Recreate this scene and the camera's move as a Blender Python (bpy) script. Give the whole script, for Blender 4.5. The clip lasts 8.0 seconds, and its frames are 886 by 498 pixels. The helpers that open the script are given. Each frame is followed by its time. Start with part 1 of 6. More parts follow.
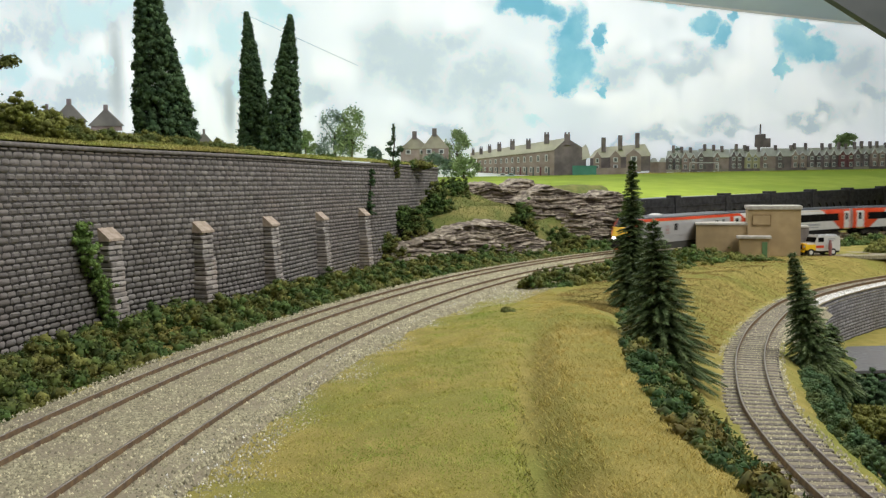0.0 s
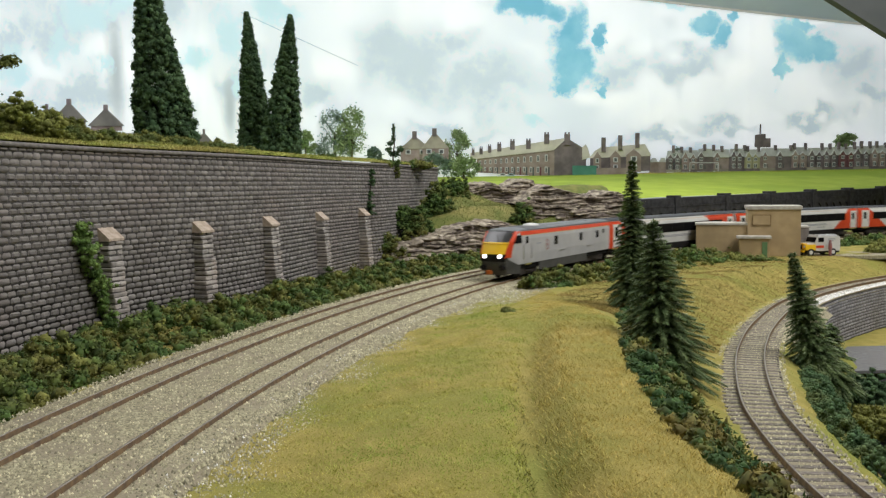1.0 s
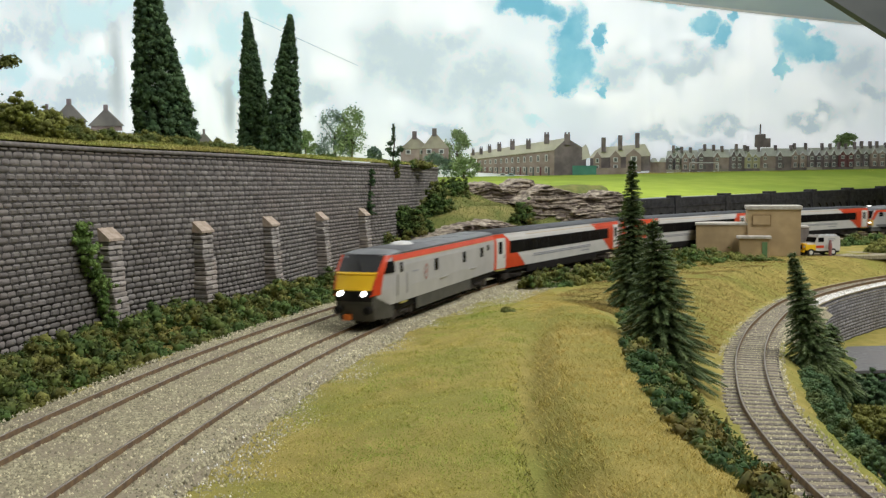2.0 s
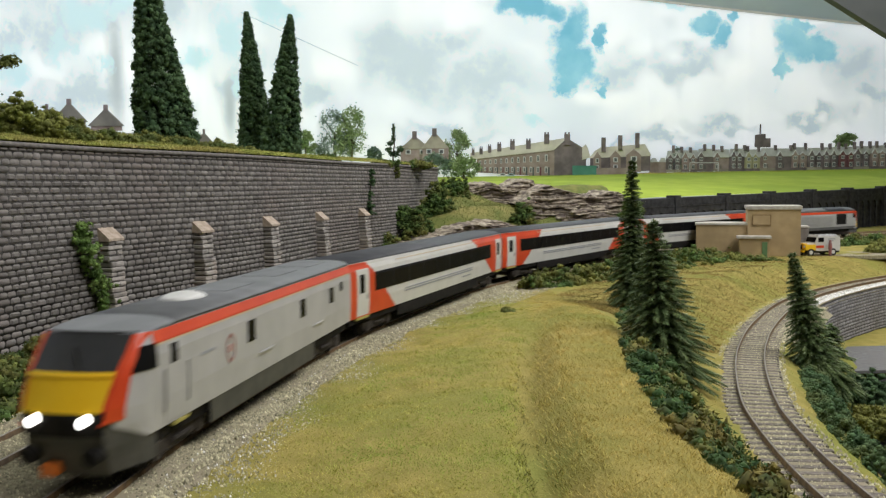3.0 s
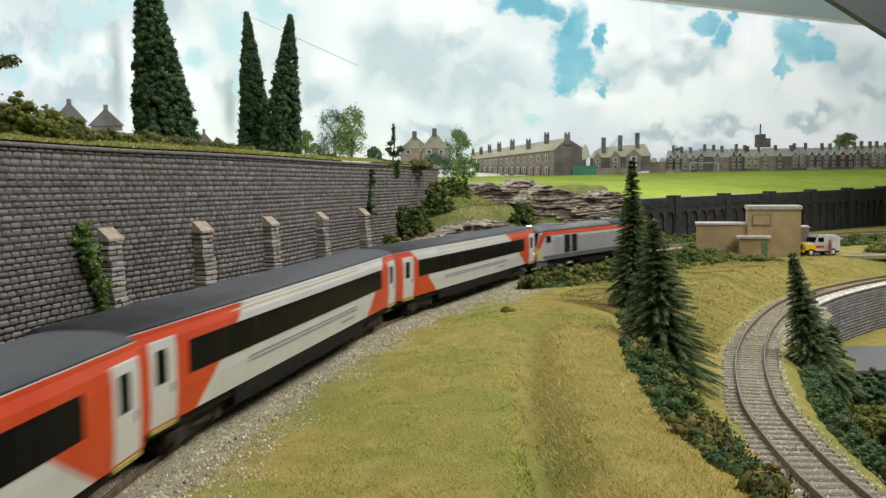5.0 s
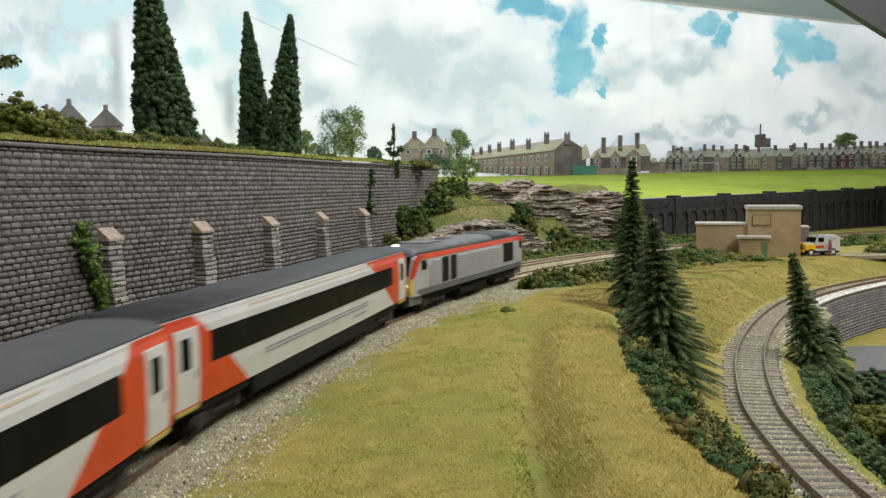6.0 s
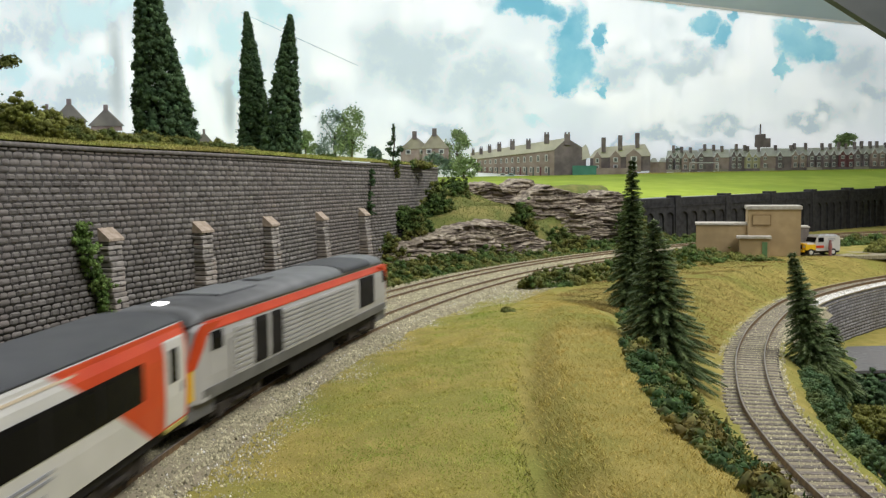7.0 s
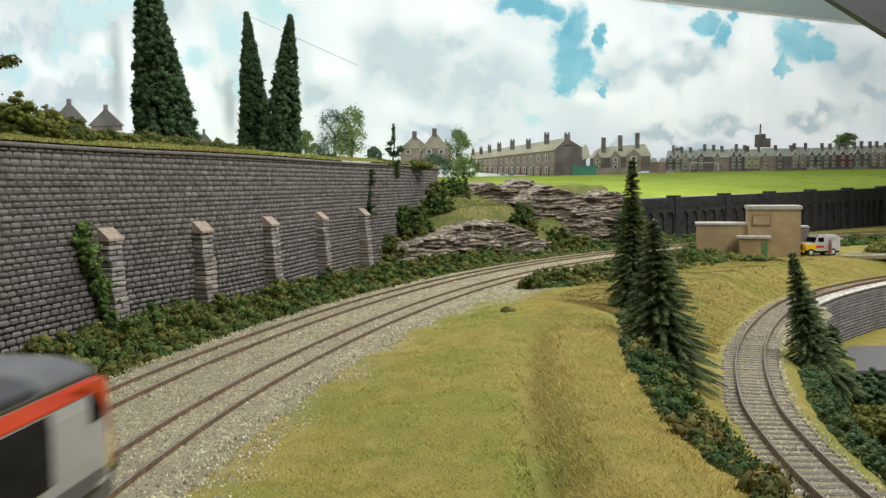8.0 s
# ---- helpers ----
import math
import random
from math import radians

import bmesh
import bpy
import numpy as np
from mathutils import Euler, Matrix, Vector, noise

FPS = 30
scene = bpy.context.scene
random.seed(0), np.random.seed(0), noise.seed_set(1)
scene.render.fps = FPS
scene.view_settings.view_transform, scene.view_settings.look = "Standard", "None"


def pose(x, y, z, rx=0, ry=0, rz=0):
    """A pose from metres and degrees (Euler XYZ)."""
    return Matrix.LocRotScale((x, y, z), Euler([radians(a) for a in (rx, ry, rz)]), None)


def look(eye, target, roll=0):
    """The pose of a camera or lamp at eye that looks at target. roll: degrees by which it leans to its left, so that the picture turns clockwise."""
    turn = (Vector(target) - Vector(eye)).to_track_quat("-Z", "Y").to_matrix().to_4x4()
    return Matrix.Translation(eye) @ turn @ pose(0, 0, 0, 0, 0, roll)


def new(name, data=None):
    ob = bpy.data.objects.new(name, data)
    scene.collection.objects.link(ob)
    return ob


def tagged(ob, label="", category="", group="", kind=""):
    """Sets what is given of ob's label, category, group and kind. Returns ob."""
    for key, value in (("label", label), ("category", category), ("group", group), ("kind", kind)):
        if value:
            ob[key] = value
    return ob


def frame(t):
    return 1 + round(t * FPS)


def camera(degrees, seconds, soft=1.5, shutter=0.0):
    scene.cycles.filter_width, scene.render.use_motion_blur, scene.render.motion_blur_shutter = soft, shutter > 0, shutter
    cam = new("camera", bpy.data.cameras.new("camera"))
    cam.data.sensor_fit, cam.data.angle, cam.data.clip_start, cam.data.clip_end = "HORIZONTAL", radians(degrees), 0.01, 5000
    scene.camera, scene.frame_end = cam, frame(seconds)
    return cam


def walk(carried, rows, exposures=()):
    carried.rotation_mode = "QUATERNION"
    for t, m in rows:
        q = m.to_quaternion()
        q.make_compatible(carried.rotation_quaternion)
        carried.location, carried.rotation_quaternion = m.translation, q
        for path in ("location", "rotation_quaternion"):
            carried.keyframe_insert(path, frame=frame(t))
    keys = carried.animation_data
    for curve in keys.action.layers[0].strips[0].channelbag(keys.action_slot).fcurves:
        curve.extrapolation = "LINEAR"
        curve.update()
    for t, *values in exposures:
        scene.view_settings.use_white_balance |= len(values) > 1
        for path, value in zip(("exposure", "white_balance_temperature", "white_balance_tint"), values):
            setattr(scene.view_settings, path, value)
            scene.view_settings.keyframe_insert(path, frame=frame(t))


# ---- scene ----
# A model railway at 1:76, built in millimetres of the model (part() turns them into metres).
# Rail tops of the main line lie at z = 0; x to the right, y away from the camera.
MM = 0.001
cam = camera(53.23, 8.0, soft=1.35, shutter=0.7)
EYE = (0.0, 0.0, 0.0854)
VIEW = look(EYE, (0.0, math.cos(-0.07227), 0.0854 + math.sin(-0.07227)), -0.58)
walk(cam, [(0.0, VIEW), (8.0, VIEW)], exposures=[(0.0, 0.0), (8.0, 0.0)])

# ---- light: a closed hobby room with fluorescent ceiling panels ----
world = bpy.data.worlds.new("room_air")
world.use_nodes = True
world.node_tree.nodes["Background"].inputs["Color"].default_value = (0.86, 0.93, 1.0, 1)
world.node_tree.nodes["Background"].inputs["Strength"].default_value = 0.2
scene.world = world


def ceiling_lamp(x, y, z, sx, sy, watts, target, colour=(0.99, 0.98, 1.0)):
    data = bpy.data.lights.new("ceiling_panel_lamp", "AREA")
    data.shape, data.size, data.size_y, data.energy, data.color = "RECTANGLE", sx, sy, watts, colour
    ob = new("ceiling_panel_lamp", data)
    ob.matrix_world = look((x, y, z), target)
    return ob


ceiling_lamp(0.9, 0.1, 1.28, 1.2, 0.5, 21, (0.1, 0.8, 0))
ceiling_lamp(0.5, 1.35, 1.28, 1.6, 0.4, 12, (0.4, 1.3, 0))
ceiling_lamp(-0.6, 1.2, 1.28, 0.5, 1.2, 8, (-0.2, 1.2, 0))


# ---- materials ----
def mat(name, c1, c2, scale=300.0, rough=0.8, bump=0.0, metal=0.0, detail=4.0, c3=None, scale3=40.0, lo=0.35, hi=0.65,
        island=0.0, emit=0.0, obrand=0.0, stretch=None, bump_scale=None, spec=None):
    """A surface of two tints by noise at one scale, a third at a larger scale, grain relief, and tone by piece."""
    m = bpy.data.materials.new(name)
    m.use_nodes = True
    nt = m.node_tree
    n, l = nt.nodes, nt.links
    b = n["Principled BSDF"]
    b.inputs["Roughness"].default_value, b.inputs["Metallic"].default_value = rough, metal
    if spec is not None:
        b.inputs["Specular IOR Level"].default_value = spec
    tc = n.new("ShaderNodeTexCoord")
    src = tc.outputs["Object"]
    if stretch:
        mp = n.new("ShaderNodeMapping")
        mp.inputs["Scale"].default_value = stretch
        l.new(src, mp.inputs["Vector"])
        src = mp.outputs["Vector"]

    def mask(sc, a, z, dt):
        t = n.new("ShaderNodeTexNoise")
        t.inputs["Scale"].default_value, t.inputs["Detail"].default_value = sc, dt
        l.new(src, t.inputs["Vector"])
        r = n.new("ShaderNodeMapRange")
        r.inputs["From Min"].default_value, r.inputs["From Max"].default_value = a, z
        l.new(t.outputs["Fac"], r.inputs["Value"])
        return r.outputs["Result"], t.outputs["Fac"]

    def blend(fac, a, z, kind="MIX"):
        x = n.new("ShaderNodeMix")
        x.data_type, x.blend_type = "RGBA", kind
        for k, v in ((0, fac), (6, a), (7, z)):
            if isinstance(v, (tuple, float, int)):
                x.inputs[k].default_value = (*v, 1) if isinstance(v, tuple) else v
            else:
                l.new(v, x.inputs[k])
        return x.outputs[2]

    f, raw = mask(scale, lo, hi, detail)
    col = blend(f, c1, c2)
    if c3:
        f3, _ = mask(scale3, 0.45, 0.62, 3.0)
        col = blend(f3, col, c3)
    for amount, node, sock in ((island, "ShaderNodeNewGeometry", "Random Per Island"), (obrand, "ShaderNodeObjectInfo", "Random")):
        if amount:
            g = n.new(node)
            r = n.new("ShaderNodeMapRange")
            r.inputs["To Min"].default_value, r.inputs["To Max"].default_value = 1 - amount, 1 + amount
            l.new(g.outputs[sock], r.inputs["Value"])
            v = n.new("ShaderNodeVectorMath")
            v.operation = "SCALE"
            l.new(col, v.inputs[0])
            l.new(r.outputs["Result"], v.inputs["Scale"])
            col = v.outputs["Vector"]
    l.new(col, b.inputs["Base Color"])
    if bump:
        bp = n.new("ShaderNodeBump")
        bp.inputs["Strength"].default_value, bp.inputs["Distance"].default_value = bump, 0.0006
        if bump_scale:
            _, raw = mask(bump_scale, 0, 1, 5.0)
        l.new(raw, bp.inputs["Height"])
        l.new(bp.outputs["Normal"], b.inputs["Normal"])
    if emit:
        l.new(col, b.inputs["Emission Color"])
        b.inputs["Emission Strength"].default_value = emit
    return m


M_STONE = mat("weathered_stone", (0.165, 0.152, 0.139), (0.275, 0.256, 0.234), 160, 0.9, 0.5, c3=(0.215, 0.19, 0.172), scale3=14, island=0.2, bump_scale=1500)
M_STONE_PIECE = mat("weathered_stone_piece", (0.165, 0.152, 0.139), (0.275, 0.256, 0.234), 160, 0.9, 0.5, c3=(0.215, 0.19, 0.172), scale3=14, obrand=0.2, bump_scale=1500)
M_STONE_LIGHT = mat("pale_buttress_stone", (0.29, 0.265, 0.24), (0.47, 0.435, 0.40), 160, 0.9, 0.5, c3=(0.36, 0.30, 0.25), scale3=30, obrand=0.3, bump_scale=1500)
M_WHITE_CHIP = mat("white_limestone_chip", (0.62, 0.61, 0.56), (0.80, 0.79, 0.75), 300, 0.7, 0.2, island=0.4)
M_MORTAR = mat("dark_mortar", (0.036, 0.033, 0.03), (0.07, 0.065, 0.058), 400, 0.95, 0.3)
M_CAPSTONE = mat("sandstone_cap", (0.42, 0.33, 0.25), (0.55, 0.46, 0.37), 300, 0.9, 0.4)
M_COPING = mat("coping_stone", (0.15, 0.138, 0.127), (0.24, 0.222, 0.203), 300, 0.9, 0.4)
M_BALLAST = mat("ballast", (0.195, 0.174, 0.105), (0.46, 0.418, 0.27), 700, 0.95, 0.9, c3=(0.29, 0.25, 0.17), scale3=25, detail=2)
M_BALLAST_CHIP = mat("ballast_chip", (0.24, 0.22, 0.135), (0.57, 0.525, 0.345), 300, 0.9, 0.3, island=0.55)
M_RAIL = mat("rusty_rail_side", (0.066, 0.036, 0.011), (0.145, 0.085, 0.028), 300, 0.7, 0.3)
M_RAILTOP = mat("worn_rail_head", (0.33, 0.28, 0.24), (0.5, 0.45, 0.4), 200, 0.35, 0.1, metal=0.7)
M_SLEEPER = mat("sleeper_wood", (0.10, 0.085, 0.07), (0.22, 0.19, 0.165), 500, 0.9, 0.4, obrand=0.25)
M_GRASS = mat("static_grass_ground", (0.265, 0.228, 0.047), (0.372, 0.30, 0.075), 90, 0.95, 0.6, c3=(0.23, 0.235, 0.04), scale3=11, bump_scale=1200)
M_HILL = mat("green_hill_grass", (0.105, 0.135, 0.027), (0.175, 0.19, 0.045), 150, 0.95, 0.6, c3=(0.26, 0.23, 0.07), scale3=25, bump_scale=900)
M_BLADE = mat("static_grass_blades", (0.42, 0.43, 0.075), (0.68, 0.58, 0.165), 110, 0.9, c3=(0.36, 0.46, 0.08), scale3=24, island=0.26, lo=0.4, hi=0.6)
M_BLADE_DRY = mat("dry_grass_blades", (0.57, 0.45, 0.12), (0.74, 0.59, 0.20), 120, 0.9, c3=(0.45, 0.40, 0.10), scale3=24, island=0.22)
M_FOLIAGE = mat("foam_foliage_green", (0.042, 0.088, 0.018), (0.105, 0.165, 0.037), 130, 0.95, c3=(0.165, 0.165, 0.038), scale3=35, island=0.38)
M_FOLIAGE_DARK = mat("foam_foliage_dark", (0.036, 0.082, 0.033), (0.092, 0.158, 0.064), 110, 0.95, island=0.45)
M_FOLIAGE_BLUE = mat("foam_foliage_blue_green", (0.027, 0.072, 0.018), (0.068, 0.128, 0.034), 120, 0.95, c3=(0.20, 0.165, 0.042), scale3=50, island=0.38)
M_FOLIAGE_LIGHT = mat("foam_foliage_light", (0.14, 0.17, 0.03), (0.24, 0.25, 0.06), 130, 0.95, island=0.4)
M_FOLIAGE_OLIVE = mat("foam_foliage_olive", (0.15, 0.165, 0.033), (0.26, 0.26, 0.065), 130, 0.95, c3=(0.10, 0.135, 0.033), scale3=40, island=0.35)
M_BLADE_BANK = mat("ochre_bank_blades", (0.27, 0.19, 0.055), (0.39, 0.28, 0.09), 60, 0.9, c3=(0.22, 0.195, 0.05), scale3=30, island=0.2)
M_SLATE_DARK = mat("printed_grey_slate", (0.16, 0.15, 0.14), (0.25, 0.235, 0.21), 30, 0.85, 0.1)
M_BLADE_GREEN = mat("green_grass_blades", (0.36, 0.42, 0.09), (0.52, 0.54, 0.15), 60, 0.9, c3=(0.50, 0.44, 0.15), scale3=20, island=0.4)
M_BLADE_HILL = mat("olive_hill_blades", (0.13, 0.175, 0.034), (0.215, 0.25, 0.058), 60, 0.9, c3=(0.19, 0.19, 0.055), scale3=24, island=0.4)
M_STONE_BLUE = mat("blue_grey_stone", (0.23, 0.225, 0.235), (0.34, 0.335, 0.345), 160, 0.9, 0.4, island=0.18, c3=(0.20, 0.19, 0.18), scale3=16)
M_BRICK = mat("printed_brown_brick", (0.29, 0.22, 0.205), (0.43, 0.345, 0.325), 40, 0.9, 0.1)
M_BRICK_DARK = mat("printed_dark_brick", (0.15, 0.125, 0.135), (0.26, 0.215, 0.225), 40, 0.9, 0.1)
M_SLATE = mat("printed_slate", (0.62, 0.575, 0.53), (0.80, 0.75, 0.69), 30, 0.8, 0.1)
M_SLATE_GREY = mat("printed_grey_roof", (0.46, 0.46, 0.49), (0.68, 0.68, 0.70), 30, 0.8, 0.1)
M_SLATE_WARM = mat("printed_warm_slate", (0.30, 0.27, 0.235), (0.46, 0.42, 0.34), 30, 0.8, 0.1)
M_PALE = mat("printed_pale_frame", (0.66, 0.68, 0.70), (0.78, 0.80, 0.81), 60, 0.8)
M_PANE = mat("printed_dark_pane", (0.07, 0.08, 0.09), (0.13, 0.14, 0.15), 60, 0.4)
M_CREAM = mat("printed_cream_render", (0.42, 0.40, 0.25), (0.48, 0.46, 0.31), 60, 0.9)
M_MAROON = mat("printed_maroon_render", (0.17, 0.07, 0.08), (0.22, 0.10, 0.11), 60, 0.9)
M_GREEN_SHED = mat("printed_green_metal", (0.07, 0.24, 0.19), (0.10, 0.30, 0.24), 40, 0.7)
M_CAR = mat("printed_pale_blue", (0.40, 0.52, 0.54), (0.48, 0.60, 0.62), 60, 0.5)
M_PRINT_TREE = mat("printed_leaf_green", (0.22, 0.32, 0.13), (0.38, 0.48, 0.24), 40, 0.95, island=0.3)
M_PRINT_TREE_DARK = mat("printed_leaf_blue_green", (0.16, 0.24, 0.18), (0.26, 0.35, 0.27), 40, 0.95, island=0.3)
M_FIGURE = mat("painted_toy_figure", (0.40, 0.12, 0.08), (0.16, 0.14, 0.20), 60, 0.7)
M_IVY = mat("bright_ivy_leaf", (0.12, 0.22, 0.05), (0.25, 0.36, 0.10), 130, 0.9, island=0.5)
# Darker blade colour that carries the shade of the field's crease.
M_CREASE_SHADE = mat("crease_shade_blades", (0.14, 0.15, 0.035), (0.24, 0.22, 0.055), 90, 0.9, island=0.4)
M_HEDGE = mat("soft_hedge_fibre", (0.06, 0.125, 0.05), (0.11, 0.19, 0.08), 110, 0.95, c3=(0.13, 0.17, 0.06), scale3=40, island=0.25)
M_NEEDLE = mat("pine_needles", (0.064, 0.112, 0.032), (0.13, 0.182, 0.058), 160, 0.85, island=0.5)
M_NEEDLE_TIP = mat("pine_needle_tips", (0.25, 0.31, 0.17), (0.40, 0.45, 0.27), 160, 0.85, island=0.3)
M_BARK = mat("bark", (0.05, 0.035, 0.025), (0.12, 0.09, 0.065), 400, 0.9, 0.6)
M_ROCK = mat("stratified_rock", (0.185, 0.15, 0.105), (0.54, 0.47, 0.365), 110, 0.95, 1.0, c3=(0.15, 0.12, 0.10), scale3=70, stretch=(1, 1, 4), bump_scale=500)
M_VIADUCT = mat("soot_black_brick", (0.022, 0.022, 0.024), (0.05, 0.05, 0.053), 120, 0.85, 0.4)
M_HUT = mat("tan_render", (0.42, 0.31, 0.165), (0.48, 0.36, 0.20), 90, 0.9, 0.15, c3=(0.37, 0.275, 0.15), scale3=25)
M_HUT_ROOF = mat("pale_felt_roof", (0.40, 0.37, 0.32), (0.55, 0.52, 0.46), 200, 0.9, 0.3)
M_WHITE = mat("white_enamel", (0.60, 0.595, 0.56), (0.67, 0.66, 0.625), 60, 0.35)
M_SCREEN = mat("grey_windscreen_glass", (0.03, 0.031, 0.033), (0.05, 0.051, 0.053), 40, 0.15, spec=0.5)
M_SILVER = mat("silver_grey_paint", (0.42, 0.417, 0.41), (0.48, 0.473, 0.465), 70, 0.42)
M_RED = mat("orange_red_paint", (0.60, 0.055, 0.014), (0.68, 0.075, 0.02), 60, 0.38)
M_YELLOW = mat("warning_yellow_paint", (0.85, 0.50, 0.012), (0.88, 0.55, 0.02), 80, 0.4)
M_ROOF = mat("dark_grey_roof_paint", (0.036, 0.039, 0.046), (0.055, 0.058, 0.064), 100, 0.6)
M_ROOF_LIGHT = mat("mid_grey_roof_paint", (0.13, 0.137, 0.142), (0.175, 0.182, 0.187), 100, 0.55)
M_GLASS = mat("tinted_train_glass", (0.006, 0.006, 0.007), (0.011, 0.011, 0.011), 40, 0.2, spec=0.03)
M_BLACK = mat("black_underframe", (0.008, 0.0075, 0.007), (0.018, 0.016, 0.015), 200, 0.8, 0.2, spec=0.2)
M_UNDER = mat("brown_grey_bogie", (0.03, 0.026, 0.022), (0.065, 0.055, 0.045), 250, 0.8, 0.2, spec=0.2)
M_LAMP = mat("lit_headlamp", (1.0, 0.98, 0.93), (1.0, 0.98, 0.95), 10, 0.3, emit=5.0)
M_TAIL = mat("orange_coupling", (0.7, 0.16, 0.02), (0.75, 0.2, 0.03), 60, 0.5)
M_LINE = mat("thin_grey_line", (0.28, 0.29, 0.33), (0.33, 0.34, 0.38), 60, 0.5)
M_GOLD = mat("thin_gold_line", (0.56, 0.46, 0.32), (0.60, 0.50, 0.36), 60, 0.5)
M_STEP = mat("dull_yellow_step_edge", (0.34, 0.30, 0.07), (0.42, 0.37, 0.10), 120, 0.7)
M_FADED = mat("faded_red_print", (0.48, 0.26, 0.23), (0.52, 0.31, 0.28), 500, 0.5)
M_SKIRT = mat("dark_grey_skirt", (0.055, 0.055, 0.048), (0.085, 0.082, 0.072), 120, 0.6)
M_SILL = mat("dark_grey_sill", (0.12, 0.12, 0.12), (0.16, 0.16, 0.155), 100, 0.6)
M_TYRE = mat("black_rubber", (0.012, 0.012, 0.012), (0.025, 0.025, 0.025), 200, 0.8)
M_ROAD = mat("grey_road", (0.13, 0.13, 0.13), (0.19, 0.19, 0.185), 300, 0.95, 0.3, c3=(0.16, 0.155, 0.15), scale3=30)
M_ROOM = mat("white_emulsion", (0.72, 0.72, 0.70), (0.78, 0.78, 0.76), 8, 0.9)
M_FLOORING = mat("room_carpet", (0.10, 0.10, 0.11), (0.16, 0.16, 0.17), 60, 0.95, 0.3)


# ---- mesh helpers ----
def part(name, bm, material, parent=None, label="", smooth=False):
    """Links a bmesh in millimetres as one mesh object."""
    me = bpy.data.meshes.new(name)
    bmesh.ops.scale(bm, vec=(MM, MM, MM), verts=bm.verts)
    bm.to_mesh(me)
    bm.free()
    me.materials.append(material)
    if smooth:
        me.polygons.foreach_set("use_smooth", [True] * len(me.polygons))
    ob = new(name, me)
    if parent is not None:
        ob.parent = parent
    if label:
        ob["label"] = label
    return ob


def soup(name, verts, faces, material, parent=None, label=""):
    """Links arrays of vertices (mm) and faces as one mesh object."""
    me = bpy.data.meshes.new(name)
    v, fc = np.asarray(verts, float) * MM, np.asarray(faces, int)
    me.vertices.add(len(v))
    me.vertices.foreach_set("co", v.ravel())
    me.loops.add(fc.size)
    me.loops.foreach_set("vertex_index", fc.ravel())
    me.polygons.add(len(fc))
    me.polygons.foreach_set("loop_start", np.arange(0, fc.size, fc.shape[1]))
    me.polygons.foreach_set("loop_total", np.full(len(fc), fc.shape[1]))
    me.update(calc_edges=True)
    me.materials.append(material)
    ob = new(name, me)
    if parent is not None:
        ob.parent = parent
    if label:
        ob["label"] = label
    return ob


def thing(name, label, category, m=None, group="", kind=""):
    ob = tagged(new(name), label, category, group, kind)
    if m is not None:
        ob.matrix_world = m
    return ob


def box(bm, x0, y0, z0, x1, y1, z1, bevel=0.0, m=None):
    r = bmesh.ops.create_cube(bm, size=1.0)
    vs = r["verts"]
    for v in vs:
        v.co = Vector((x0 + (v.co.x + 0.5) * (x1 - x0), y0 + (v.co.y + 0.5) * (y1 - y0), z0 + (v.co.z + 0.5) * (z1 - z0)))
    if bevel:
        es = list({e for v in vs for e in v.link_edges})
        r2 = bmesh.ops.bevel(bm, geom=es, offset=bevel, segments=2, affect="EDGES", profile=0.6)
        vs = list({v for f in r2["faces"] for v in f.verts} | {v for v in vs if v.is_valid})
    if m is not None:
        bmesh.ops.transform(bm, matrix=m, verts=vs)
    return bm


def one_box(*a, **k):
    return box(bmesh.new(), *a, **k)


def prism(bm, outline, lo, hi, axis="y"):
    """Extrudes a closed outline of 2D points between lo and hi along an axis."""
    def at(p, h):
        return {"y": (p[0], h, p[1]), "x": (h, p[0], p[1]), "z": (p[0], p[1], h)}[axis]
    a = [bm.verts.new(at(p, lo)) for p in outline]
    b = [bm.verts.new(at(p, hi)) for p in outline]
    k = len(outline)
    bm.faces.new(a), bm.faces.new(b[::-1])
    for i in range(k):
        bm.faces.new((a[i], b[i], b[(i + 1) % k], a[(i + 1) % k]))
    bmesh.ops.recalc_face_normals(bm, faces=bm.faces)
    return bm


def tube(bm, p, q, r0, r1=None, seg=10):
    p, q = Vector(p), Vector(q)
    d = q - p
    r = bmesh.ops.create_cone(bm, cap_ends=True, segments=seg, radius1=r0, radius2=r0 if r1 is None else r1, depth=d.length)
    m = Matrix.Translation((p + q) / 2) @ d.to_track_quat("Z", "Y").to_matrix().to_4x4()
    bmesh.ops.transform(bm, matrix=m, verts=r["verts"])
    return bm


# ---- lines of the plan ----
class Line:
    """A plan line, sampled every 5 mm: place and heading by the distance along it."""

    def __init__(self, s, x, y):
        self.s, self.x, self.y = s, x, y
        self.th = np.unwrap(np.arctan2(np.gradient(x, s), np.gradient(y, s)))

    def at(self, s, off=0.0):
        x, y, th = (np.interp(s, self.s, a) for a in (self.x, self.y, self.th))
        return x + off * np.cos(th), y - off * np.sin(th), th

    def side(self, px, py):
        """Signed distance (positive to the right) and the distance along the line of points."""
        px, py = np.atleast_1d(px), np.atleast_1d(py)
        best, sd, sl = np.full(px.shape, 1e9), np.zeros(px.shape), np.zeros(px.shape)
        for i in range(0, len(self.s), 4):
            dx, dy = px - self.x[i], py - self.y[i]
            d = np.hypot(dx, dy)
            c = dx * math.cos(self.th[i]) - dy * math.sin(self.th[i])
            near = d < best
            best, sd, sl = np.where(near, d, best), np.where(near, np.sign(c) * d, sd), np.where(near, self.s[i], sl)
        return sd, sl


